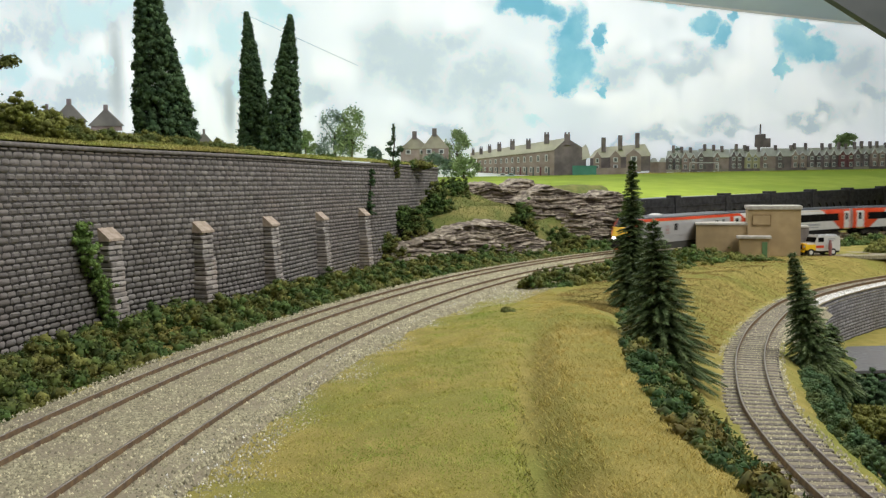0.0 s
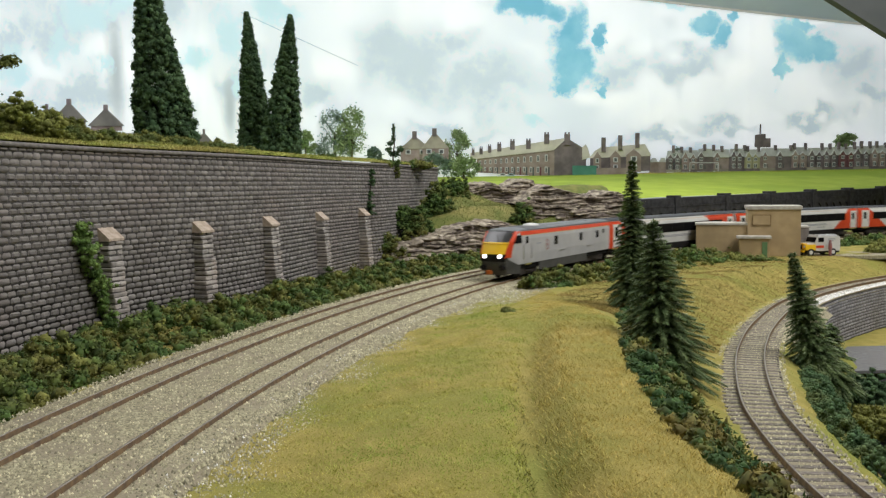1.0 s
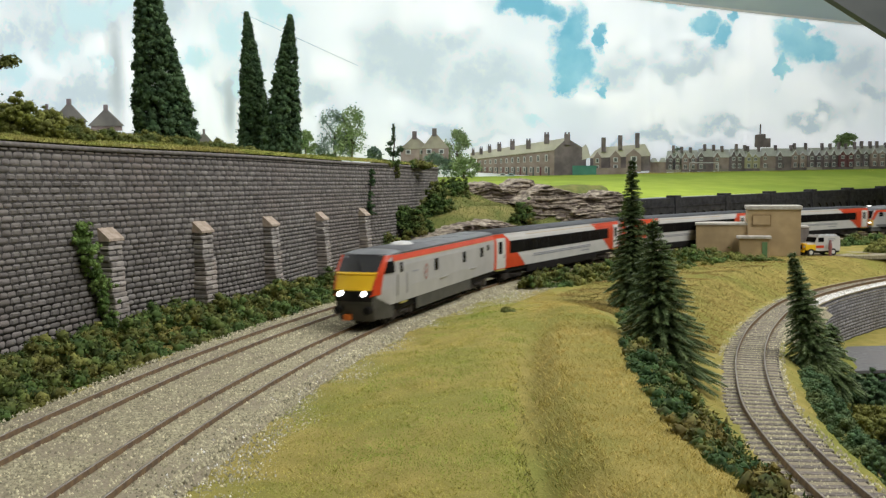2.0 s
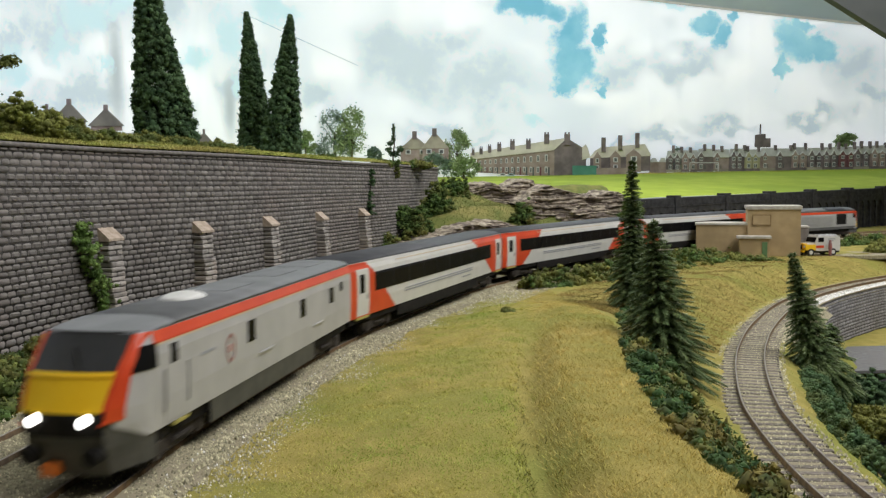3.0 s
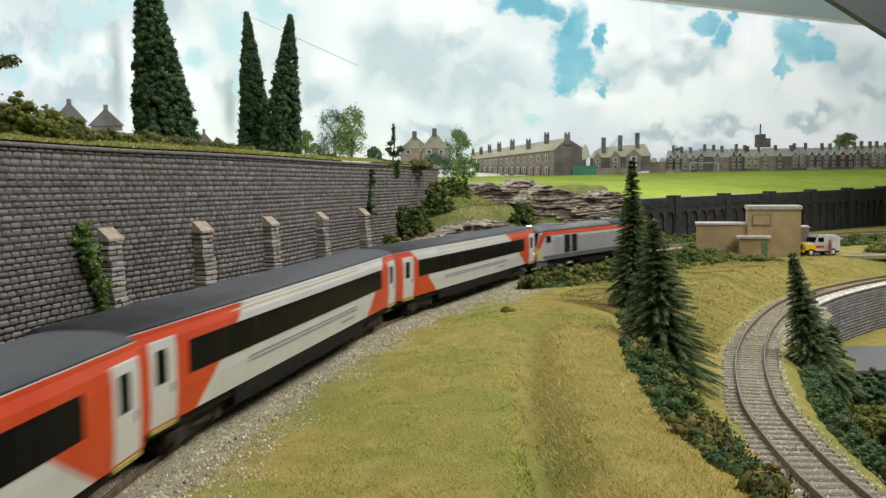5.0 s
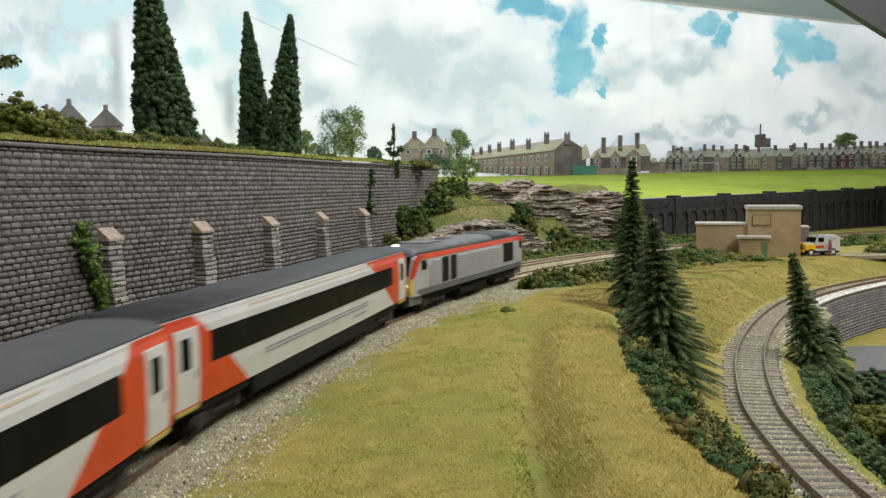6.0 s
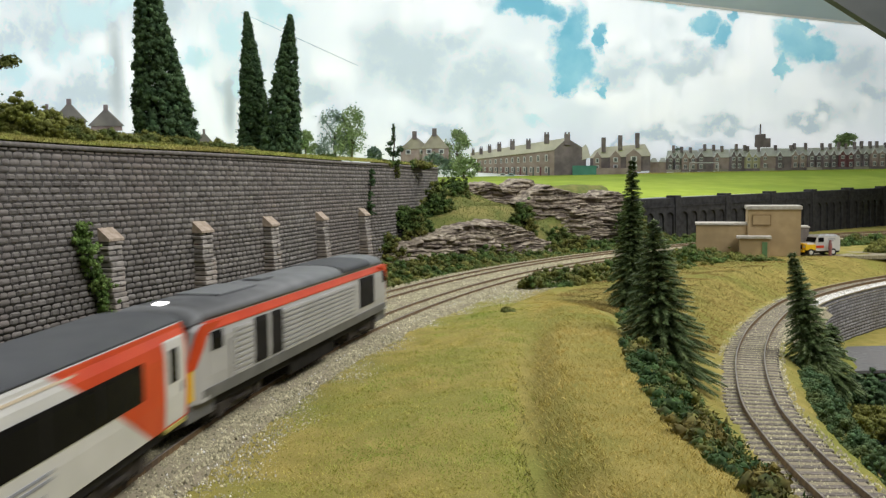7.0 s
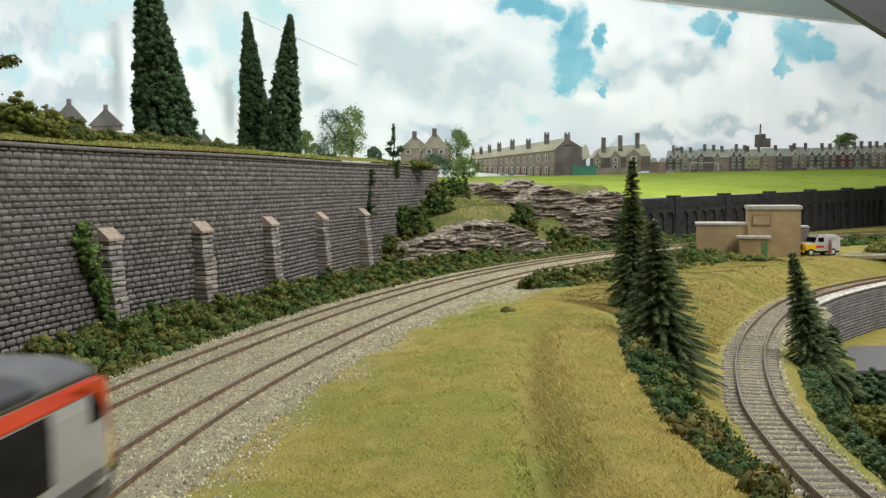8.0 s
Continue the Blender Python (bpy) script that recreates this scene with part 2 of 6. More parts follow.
def spline(points, step=5.0):
    """A smooth line through a few plan points."""
    p = np.array(points, float)
    p = np.vstack([2 * p[0] - p[1], p, 2 * p[-1] - p[-2]])
    out = []
    for i in range(1, len(p) - 2):
        t = np.linspace(0, 1, 40, endpoint=False)[:, None]
        a, b, c, d = p[i - 1], p[i], p[i + 1], p[i + 2]
        out.append(0.5 * (2 * b + (c - a) * t + (2 * a - 5 * b + 4 * c - d) * t ** 2 + (3 * b - a - 3 * c + d) * t ** 3))
    q = np.vstack(out + [p[-2:-1]])
    s = np.concatenate([[0], np.cumsum(np.hypot(*np.diff(q, axis=0).T))])
    ss = np.arange(0, s[-1], step)
    return Line(ss, np.interp(ss, s, q[:, 0]), np.interp(ss, s, q[:, 1]))


def main_line():
    s = np.arange(-2400, 2601, 5.0)
    k = np.interp(s, [-120, -50, -20, -10, 0, 350, 700, 1050, 1500, 2600], [0, -0.6, -0.6, 0.3, 0.89, 0.53, 0.91, 0.568, 0.616, 0.616])
    th = np.cumsum(k) * 0.005
    i = int(np.searchsorted(s, 0))
    th += 0.058 - th[i]
    x, y = np.cumsum(np.sin(th)) * 5, np.cumsum(np.cos(th)) * 5
    return Line(s, x - x[i] - 103.7, y - y[i] + 228.2)


MAIN = main_line()
BRANCH = spline([(150, 120), (138, 230), (138, 312), (147, 388), (158, 440), (184, 525), (213, 600), (248, 675), (300, 770), (348, 838), (404, 900), (462, 955), (545, 1020), (660, 1090), (900, 1190)])
WALL = spline([(-268, 180), (-252, 330), (-231, 456), (-206, 560), (-171, 650), (-141, 745), (-115, 862), (-88, 960), (-59, 1045), (-6, 1300)])
SPACING = 48.7


# ---- ground ----
def smooth(a, b, v):
    t = np.clip((v - a) / (b - a), 0, 1)
    return t * t * (3 - 2 * t)


def wobble(x, y, scale, seed):
    return np.array([noise.noise(Vector((a / scale + seed, b / scale, seed * 1.7))) for a, b in zip(np.ravel(x), np.ravel(y))]).reshape(np.shape(x))


def ground_height(x, y):
    dm, _ = MAIN.side(x, y)
    db, sb = BRANCH.side(x, y)
    crest = np.interp(y, [150, 337, 430, 513, 600, 660], [66, 68.5, 77, 86, 82, 80])
    crease = np.interp(y, [150, 240, 311, 412, 555, 640], [24, 26, 29, 38.5, 55, 66])
    left = dm - 24
    fold = 2.6 * (1 - smooth(400, 540, y))
    w_left = np.maximum(crease - (x - left), 1)
    field = -4 + 5.5 * smooth(0, 1, left / w_left) - fold * np.exp(-((x - crease) / 4.5) ** 2)
    ridge = 1.5 + (9.0 - 4.0 * smooth(430, 600, y)) * smooth(0, 0.45 + 0.4 * smooth(400, 560, y), (x - crease) / (crest - crease)) - fold * np.exp(-((x - crease) / 4.5) ** 2)
    ridge = np.where(x > crest, 10.5 - 4.0 * smooth(430, 600, y) - (35.5 - 4.0 * smooth(430, 600, y)) * smooth(0, 1, (x - crest) / np.maximum(x - crest + (-13 - db), 8)), ridge)
    mound = np.where(x < crease, np.minimum(field, 1.5), ridge)
    back = -4.5 - 20 * smooth(0, 1, (db + 72) / 56)
    k = smooth(560, 690, y + 0.25 * (x - 80))
    z = mound * (1 - k) + back * k
    z = np.where(dm < 26, -4.5, z)
    z = np.where(db > -14, -25.5, z)
    z = np.where(db > 17, -25.5 - 52 * smooth(18, 75, db), z)
    z = np.where((db > 16) & (sb > 660), -70, z)
    z = z + np.where((db < -24) & (dm > 60), k * 2.4 * wobble(x, y, 34, 17), 0)
    far = smooth(1150, 1500, y)
    return z * (1 - far) + far * -12


def build_ground():
    xs, ys = np.arange(-330, 760, 5.0), np.arange(-160, 1260, 5.0)
    X, Y = np.meshgrid(xs, ys)
    Z = ground_height(X.ravel(), Y.ravel()).reshape(X.shape)
    Z += 0.9 * wobble(X, Y, 26, 3) + 0.4 * wobble(X, Y, 9, 8)
    nx = len(xs)
    i = (np.arange(len(ys) - 1)[:, None] * nx + np.arange(nx - 1)).ravel()
    faces = np.stack([i, i + 1, i + nx + 1, i + nx], 1)
    ob = soup("ground", np.stack([X.ravel(), Y.ravel(), Z.ravel()], 1), faces, M_GRASS)
    ob.data.polygons.foreach_set("use_smooth", [True] * len(ob.data.polygons))
    return tagged(ob, "scenic ground of ochre and green static grass", "ground", kind="structure")


ground = build_ground()


def baseboard():
    bm = one_box(-900, -300, -120, 1900, 2600, -75)
    tagged(part("ground_baseboard", bm, M_BLACK), "dark board under the scenery", "baseboard", kind="structure")
    bm = bmesh.new()
    v = [bm.verts.new(p) for p in ((740, 60, -26), (1900, 60, -26), (1900, 1900, -8), (-330, 1900, -12), (-330, 1250, -12), (740, 1250, -13))]
    bm.faces.new(v)
    bmesh.ops.triangulate(bm, faces=bm.faces)
    tagged(part("ground_far", bm, M_GRASS), "grass ground beyond the tracks", "ground", kind="structure")


baseboard()


# ---- tracks ----
def sweep(line, s0, s1, outline, off, z, step=10.0):
    """A strip along a plan line with a closed cross-section of (right, up) points."""
    s = np.arange(s0, s1 + 1, step)
    k = len(outline)
    verts = []
    for a, b in outline:
        x, y, _ = line.at(s, off + a)
        verts.append(np.stack([x, y, np.full_like(x, z + b)], 1))
    v = np.stack(verts, 1).reshape(-1, 3)
    i = (np.arange(len(s) - 1)[:, None] * k + np.arange(k)).ravel()
    j = (np.arange(len(s) - 1)[:, None] * k + (np.arange(k) + 1) % k).ravel()
    return v, np.stack([i, j, j + k, i + k], 1)


def ballast_bed(line, s0, s1, half, z, label, offs=0.0):
    v, f = sweep(line, s0, s1, [(-half - 8, -5), (-half, 0), (half, 0), (half + 8, -5)], offs, z)
    f = f[np.arange(len(f)) % 4 != 3]
    v[:, 2] += 0.35 * wobble(v[:, 0], v[:, 1], 6, 21)
    return tagged(soup("ballast_bed", v, f, M_BALLAST), label, "ballast", kind="structure")


ballast_bed(MAIN, -300, 2400, 22 + SPACING / 2, -1.9, "pale grey-brown ballast under two tracks", -SPACING / 2)
ballast_bed(BRANCH, 0, BRANCH.s[-1], 15, -24.5, "pale ballast under the branch line")
ballast_bed(BRANCH, 520, 690, 8, -25.0, "pale gravel shoulder inside the branch curve", 22)


def chips(name, line, s0, s1, a0, a1, z, count, seed, lo, hi, label, material=M_BALLAST_CHIP, thin=1.0):
    rng = np.random.default_rng(seed)
    s, a = rng.uniform(s0, s1, count), a0 + (a1 - a0) * rng.uniform(0, 1, count) ** thin
    x, y, _ = line.at(s, a)
    base = np.stack([x, y, z(a) if callable(z) else np.full(count, z)], 1)
    unit = np.array([(1, 0, -.5), (-.5, .87, -.5), (-.5, -.87, -.5), (0, 0, .8)])
    ang = rng.uniform(0, 6.28, count)
    c, q = np.cos(ang)[:, None], np.sin(ang)[:, None]
    u = unit[None] * rng.uniform(lo, hi, count)[:, None, None] * rng.uniform(.6, 1.3, (count, 4, 1))
    v = np.stack([u[..., 0] * c - u[..., 1] * q, u[..., 0] * q + u[..., 1] * c, u[..., 2]], 2) + base[:, None]
    f = np.array([(0, 1, 3), (1, 2, 3), (2, 0, 3)])[None] + 4 * np.arange(count)[:, None, None]
    return tagged(soup(name, v.reshape(-1, 3), f.reshape(-1, 3), material), label, "ballast", kind="stuff")


def verge_height(a):
    return np.interp(a, [20, 23, 27, 60], [-1.7, -2.4, -4.1, -3.3])


chips("ballast_stones", MAIN, -40, 1300, -SPACING - 26, 24, -1.75, 60000, 5, 0.3, 0.85, "loose pale grey ballast chippings between the rails")
chips("verge_stones", MAIN, -40, 800, 20, 56, verge_height, 18000, 15, 0.3, 0.68, "scattered pale ballast chippings on the grass verge", thin=1.8)
chips("white_stones", MAIN, -40, 760, 16, 50, verge_height, 1100, 18, 0.25, 0.65, "scattered white limestone chips along the ballast edge", M_WHITE_CHIP)
chips("shoulder_stones", BRANCH, 500, 700, 13, 33, -24.6, 4600, 16, 0.4, 0.85, "loose white chippings inside the branch curve")
chips("edge_stones", BRANCH, 690, 1200, 11, 22, -24.4, 5200, 19, 0.4, 0.9, "loose white chippings along the top of the branch wall", M_WHITE_CHIP)
chips("branch_ballast_stones", BRANCH, 60, 1150, -20, 20, -24.5, 14000, 6, 0.35, 0.9, "loose pale chippings round the branch sleepers")

RAIL = [(-0.45, -2.5), (-0.45, 0), (0.45, 0), (0.45, -2.5), (1.1, -2.7), (-1.1, -2.7)]


def track(label, line, s0, s1, off, z, pitch, sleepers, sunk):
    t = thing("railway_track", label, "track", group="tracks of the layout")
    for side in (-8.25, 8.25):
        v, f = sweep(line, s0, s1, RAIL, off + side, z)
        r = soup("rail", v, f, M_RAIL, t, "rust-brown steel rail")
        v, f = sweep(line, s0, s1, [(-0.42, 0.0), (-0.42, 0.12), (0.42, 0.12), (0.42, 0.0)], off + side, z)
        soup("rail_head", v, f, M_RAILTOP, r, "worn bright running surface")
    me = None
    lo, hi = sleepers
    for s in np.arange(lo, hi, pitch):
        x, y, th = line.at(s, off)
        if me is None:
            ob = part("sleeper", one_box(-16.5, -1.7, -1.6, 16.5, 1.7, 0, 0.2), M_SLEEPER, t)
            me = ob.data
        else:
            ob = new("sleeper", me)
            ob.parent = t
        ob.matrix_basis = pose(x * MM, y * MM, (z - sunk) * MM, 0, 0, -math.degrees(th))
    return t


track("near main line with rusty rails in ballast", MAIN, -300, 2400, 0, 0, 9.0, (-40, 1000), 2.75)
track("far main line with rusty rails in ballast", MAIN, -300, 2400, -SPACING, 0, 9.0, (-40, 1000), 2.75)
track("single branch line with weathered wooden sleepers", BRANCH, 0, BRANCH.s[-1], 0, -22, 7.6, (40, 1150), 2.3)


# ---- retaining wall ----
WALL_TOP = 108.0


def wall_pieces():
    """Stretches of the long wall: (s, z, length, height) of each stone."""
    rng = np.random.default_rng(11)
    out, z = [], -5.0
    while z < WALL_TOP - 1:
        h = rng.uniform(3.2, 4.1)
        h = min(h, WALL_TOP - z)
        s = rng.uniform(0, 6) + 150
        while s < WALL.s[-1] - 4:
            w = rng.uniform(5.0, 9.6)
            out.append((s, z, w, h))
            s += w
        z += h
    return out


def stone_box(w, h, rng):
    """A rough rounded stone face on a 4 x 4 net: it bulges out of the joint, its corners worn off."""
    g = 0.30
    us, zs = (0.0, 0.16, 0.84, 1.0), (0.0, 0.24, 0.76, 1.0)
    x0, x1, z0, z1 = -w / 2 + g, w / 2 - g, g, h - g
    tilt, fat = rng.uniform(-0.25, 0.25), rng.uniform(0.5, 1.0)
    v = []
    for i, q in enumerate(zs):
        for k, u in enumerate(us):
            edge = i in (0, 3), k in (0, 3)
            x, z = x0 + (x1 - x0) * u, z0 + (z1 - z0) * q
            if all(edge):
                x -= math.copysign(0.55, u - 0.5)
                z -= math.copysign(0.40, q - 0.5)
            deep = 0.0 if any(edge) else fat + tilt * (1 if k == 2 else -1) + rng.uniform(-0.22, 0.22)
            v.append((x + rng.uniform(-0.16, 0.16), deep, z + rng.uniform(-0.14, 0.14)))
    f = [(4 * i + k, 4 * i + k + 4, 4 * i + k + 5, 4 * i + k + 1) for i in range(3) for k in range(3)]
    return np.array(v), np.array(f)


def build_wall():
    v, f = sweep(WALL, 0, WALL.s[-1], [(-14, -8), (-14, WALL_TOP), (0, WALL_TOP), (0, -8)], 0, 0)
    wall = tagged(soup("wall_retaining", v, f, M_MORTAR), "long grey stone retaining wall with buttresses", "wall", kind="structure")
    v, f = sweep(WALL, 0, WALL.s[-1], [(-16, 0), (-16, 2.6), (0.9, 2.6), (1.6, 2.0), (1.6, 0)], 0, WALL_TOP)
    soup("coping", v, f, M_COPING, wall, "dark stone coping")
    rng = np.random.default_rng(12)
    variants = []
    for i in range(12):
        pv, pf = stone_box(7.5, 3.65, rng)
        me = bpy.data.meshes.new("stone")
        me.from_pydata((pv * MM).tolist(), [], pf.tolist())
        me.materials.append(M_STONE_PIECE)
        variants.append(me)
    near, vs, fs, k = [], [], [], 0
    for s, z, w, h in wall_pieces():
        x, y, th = WALL.at(s + w / 2)
        if 286 < s < 378 and 9 < z < 92 and len(near) < 300:
            ob = new("stone", variants[rng.integers(12)])
            ob.parent = wall
            ob.matrix_basis = pose(x * MM, y * MM, z * MM, 0, 0, -90 - math.degrees(th)) @ Matrix.Diagonal((w / 7.5, 1, h / 3.65, 1))
            near.append(ob)
            continue
        pv, pf = stone_box(w, h, rng)
        a = -math.pi / 2 - th
        c, q = math.cos(a), math.sin(a)
        vs.append(np.stack([pv[:, 0] * c - pv[:, 1] * q + x, pv[:, 0] * q + pv[:, 1] * c + y, pv[:, 2] + z], 1))
        fs.append(pf + k)
        k += 16
    tagged(soup("stonework", np.vstack(vs), np.vstack(fs), M_STONE, wall, "rough-faced grey coursed stones"), kind="stuff")
    return wall


wall = build_wall()


def buttress(x, y, th, top):
    """A tapering stone buttress with a sloping sandstone cap, standing on the wall's foot."""
    b = thing("buttress", "tapered grey stone buttress with sloping sandstone cap", "buttress", pose(x * MM, y * MM, -5 * MM, 0, 0, -90 - math.degrees(th)), "buttresses of the retaining wall")
    h = top + 5
    bm = bmesh.new()
    prism(bm, [(0.4, 0), (11.5, 0), (6.6, h), (0.4, h)], -5.4, 5.4, "x")
    part("core", bm, M_MORTAR, b)
    rng = np.random.default_rng(int(abs(x) * 7))
    z, n = 0.4, 0
    while z < h - 1:
        hh = min(rng.uniform(2.8, 3.7), h - z)
        d = 11.5 - 4.9 * (z + hh / 2) / h
        split = rng.uniform(-2, 2)
        cut = [(-6.8, split), (split, 6.8)] if n % 2 else [(-6.8, 6.8)]
        for a, c in cut:
            bm = one_box(a + 0.2 - rng.uniform(-0.5, 0.7), -0.4, z + 0.22, c - 0.2 + rng.uniform(-0.5, 0.7), d + rng.uniform(0.2, 1.7), z + hh - 0.22, 1.0)
            for vert in bm.verts:
                vert.co += Vector((rng.uniform(-0.22, 0.22), rng.uniform(-0.22, 0.22), rng.uniform(-0.14, 0.14)))
            part("stone", bm, M_STONE_LIGHT, b)
        z += hh
        n += 1
    bm = bmesh.new()
    prism(bm, [(0, h), (8.4, h), (8.4, h + 1.6), (0, h + 8.5)], -7.5, 7.5, "x")
    part("cap", bm, M_CAPSTONE, b, "pale sandstone cap")
    return b


for by in (547.8, 636.4, 729.5, 845.3, 957.7, 1182.8):
    x, y, th = WALL.at(float(np.interp(by, WALL.y, WALL.s)))
    buttress(x, y, th, 53.0)


def embankment_top():
    s = np.arange(0, WALL.s[-1] + 1, 12.0)
    offs = [-2, -10, -30, -70, -140, -300, -700]
    rows = []
    for o in offs:
        x, y, _ = WALL.at(s, o)
        z = WALL_TOP + 3.4 + np.interp(-o, [0, 30, 140, 700], [0.6, 5, 12, 14]) + 1.5 * wobble(x, y, 30, 4)
        rows.append(np.stack([x, y, z], 1))
    v = np.stack(rows, 1).reshape(-1, 3)
    k = len(offs)
    i = (np.arange(len(s) - 1)[:, None] * k + np.arange(k - 1)).ravel()
    ob = soup("ground_upper", v, np.stack([i, i + k, i + k + 1, i + 1], 1), M_HILL)
    tagged(ob, "grassy bank above the retaining wall", "ground", kind="structure")


embankment_top()


# ---- foliage ----
def leaf_cloud(points, size, rng, flat=0.0, per=2):
    """Small leaf quads with random tilt at the points (mm)."""
    p = np.repeat(np.asarray(points, float), per, 0)
    n = len(p)
    p = p + rng.normal(0, size * 0.45, (n, 3))
    a = rng.normal(size=(n, 3))
    b = rng.normal(size=(n, 3))
    a[:, 2] *= 1 - flat
    a /= np.linalg.norm(a, axis=1)[:, None]
    b -= (a * b).sum(1)[:, None] * a
    b /= np.linalg.norm(b, axis=1)[:, None]
    sz = size * rng.uniform(0.5, 1.2, (n, 1))
    a, b = a * sz, b * sz * 0.7
    v = np.stack([p - a, p - b, p + a, p + b], 1).reshape(-1, 3)
    return v, np.arange(4 * n).reshape(-1, 4)


def shell(rng, count, rx, ry, rz, centre, lump=0.35):
    """Points near the surface of a lumpy half-buried ellipsoid."""
    d = rng.normal(size=(count, 3))
    d /= np.linalg.norm(d, axis=1)[:, None]
    d[:, 2] = np.abs(d[:, 2]) * 1.0 - 0.15
    seed = rng.uniform(0, 90)
    r = np.array([1 + lump * noise.noise(Vector((q[0] * 2.2 + seed, q[1] * 2.2, q[2] * 2.2))) + 0.5 * lump * noise.noise(Vector((q[0] * 6 + seed, q[1] * 6, q[2] * 6))) for q in d])
    r *= rng.uniform(0.72, 1.03, count)
    return d * r[:, None] * np.array([rx, ry, rz]) + np.array(centre)


def foam_forms(seed, count=10):
    """Ragged little lumps of foam: icospheres pushed in and out at two scales."""
    rng = np.random.default_rng(seed)
    forms, faces = [], None
    for q in range(count):
        bm = bmesh.new()
        bmesh.ops.create_icosphere(bm, subdivisions=1, radius=1.0)
        bm.verts.ensure_lookup_table()
        co = np.array([v.co for v in bm.verts])
        if faces is None:
            faces = np.array([[v.index for v in f.verts] for f in bm.faces])
        bm.free()
        push = np.array([0.5 * noise.noise(Vector(c) * 1.7 + Vector((q * 7.0, 0, 0))) + 0.30 * noise.noise(Vector(c) * 4.3 + Vector((0, q * 5.0, 0))) for c in co])
        forms.append(co * (0.80 + push + rng.uniform(-0.2, 0.2, len(co)))[:, None])
    return np.array(forms), faces


FOAM, FOAM_FACES = foam_forms(3)


def lumps(centres, radii, rng, squash=0.8, leaves=52, leaf=0.20):
    """Foam lumps at the centres, each with a fringe of small leaf flakes lying along its surface."""
    n = len(centres)
    a = rng.uniform(0, 6.283, n)
    form = FOAM[rng.integers(0, len(FOAM), n)]
    c, q = np.cos(a)[:, None], np.sin(a)[:, None]
    v = np.stack([form[..., 0] * c - form[..., 1] * q, form[..., 0] * q + form[..., 1] * c, form[..., 2] * squash], 2)
    v = v * (radii[:, None, None] * rng.uniform(0.8, 1.2, (n, 1, 3))) + centres[:, None]
    f = FOAM_FACES[None] + FOAM.shape[1] * np.arange(n)[:, None, None]
    d = rng.normal(size=(n, leaves, 3))
    d /= np.linalg.norm(d, axis=2)[..., None]
    p = centres[:, None] + d * np.array([1, 1, squash]) * radii[:, None, None] * rng.uniform(0.72, 1.22, (n, leaves, 1))
    t1 = np.cross(d, rng.normal(size=d.shape))
    t1 /= np.linalg.norm(t1, axis=2)[..., None]
    t2 = np.cross(d, t1) + 0.75 * d * rng.normal(size=(n, leaves, 1))
    w = radii[:, None, None] * leaf * rng.uniform(0.6, 1.3, (n, leaves, 1))
    fl = np.stack([p - t1 * w, p + t1 * w, p + t2 * w * 1.5], 2).reshape(-1, 3)
    base = n * FOAM.shape[1]
    lf = base + np.arange(len(fl)).reshape(-1, 3)
    return np.vstack([v.reshape(-1, 3), fl]), np.vstack([f.reshape(-1, 3), lf])


def bush(x, y, z, rx, ry, rz, material, label, seed, size=3.0, group="bushes beside the line"):
    rng = np.random.default_rng(seed)
    b = thing("bush", label, "bush", pose(x * MM, y * MM, z * MM), group)
    count = int(10 + 2.1 * (rx * ry + rx * rz + ry * rz) / (size * size))
    c = shell(rng, count, rx, ry, rz, (0, 0, 0), 0.5)
    v, f = lumps(c, size * rng.uniform(0.55, 1.25, len(c)), rng)
    soup("foliage", v, f, material, b)
    bm = bmesh.new()
    for k in range(3):
        a = seed + k * 2.1
        tube(bm, (0, 0, -1.5), (math.cos(a) * rx * 0.4, math.sin(a) * ry * 0.4, rz * 0.6), 0.7, 0.3, 6)
    part("stem", bm, M_BARK, b, "thin brown stems")
    return b


def clumps(name, label, x, y, base, radius, material, seed):
    """Foam foliage in small tufts."""
    rng = np.random.default_rng(seed)
    v, f = lumps(np.stack([x, y, base], 1), radius * rng.uniform(0.55, 1.3, len(x)), rng)
    return tagged(soup(name, v, f, material), label, "foliage", kind="stuff")


def hedge_strip(name, label, line, s0, s1, a0, a1, z, height, material, seed, density, radius=3.4):
    """A low uneven band of foam tufts along a plan line."""
    rng = np.random.default_rng(seed)
    n = int((s1 - s0) * 0.5 * (abs(a0(s0) - a1(s0)) + abs(a0(s1) - a1(s1))) * density)
    s, u = rng.uniform(s0, s1, n), rng.uniform(0, 1, n)
    lo, hi = a0(s), a1(s)
    x, y, _ = line.at(s, lo + u * (hi - lo))
    h = height * np.maximum(0.40 + 0.9 * wobble(x, y, 13, seed) + 0.6 * wobble(x, y, 40, seed + 5), 0) * (0.1 + 0.9 * np.sin(np.pi * np.clip(u, 0.03, 0.97)))
    base = z(x, y) if callable(z) else z
    for px, py, clear in ((115, 445, 27), (137, 632, 12)):
        h = np.where(np.hypot(x - px, y - py) < clear, -6, h)
    return clumps(name, label, x, y, base + np.maximum(h, -6) * rng.uniform(0.45, 1, n) + rng.normal(0, 0.6, n), radius, material, seed + 1)


def wall_gap(s):
    """Distance from the main line to the foot of the wall and the rock cutting."""
    return np.interp(s, [0, 250, 400, 560, 700, 850, 1000, 1400], [-150, -158, -158, -168, -185, -175, -150, -110])


def flat_edge(v):
    return lambda s: np.full_like(np.asarray(s, float), v)


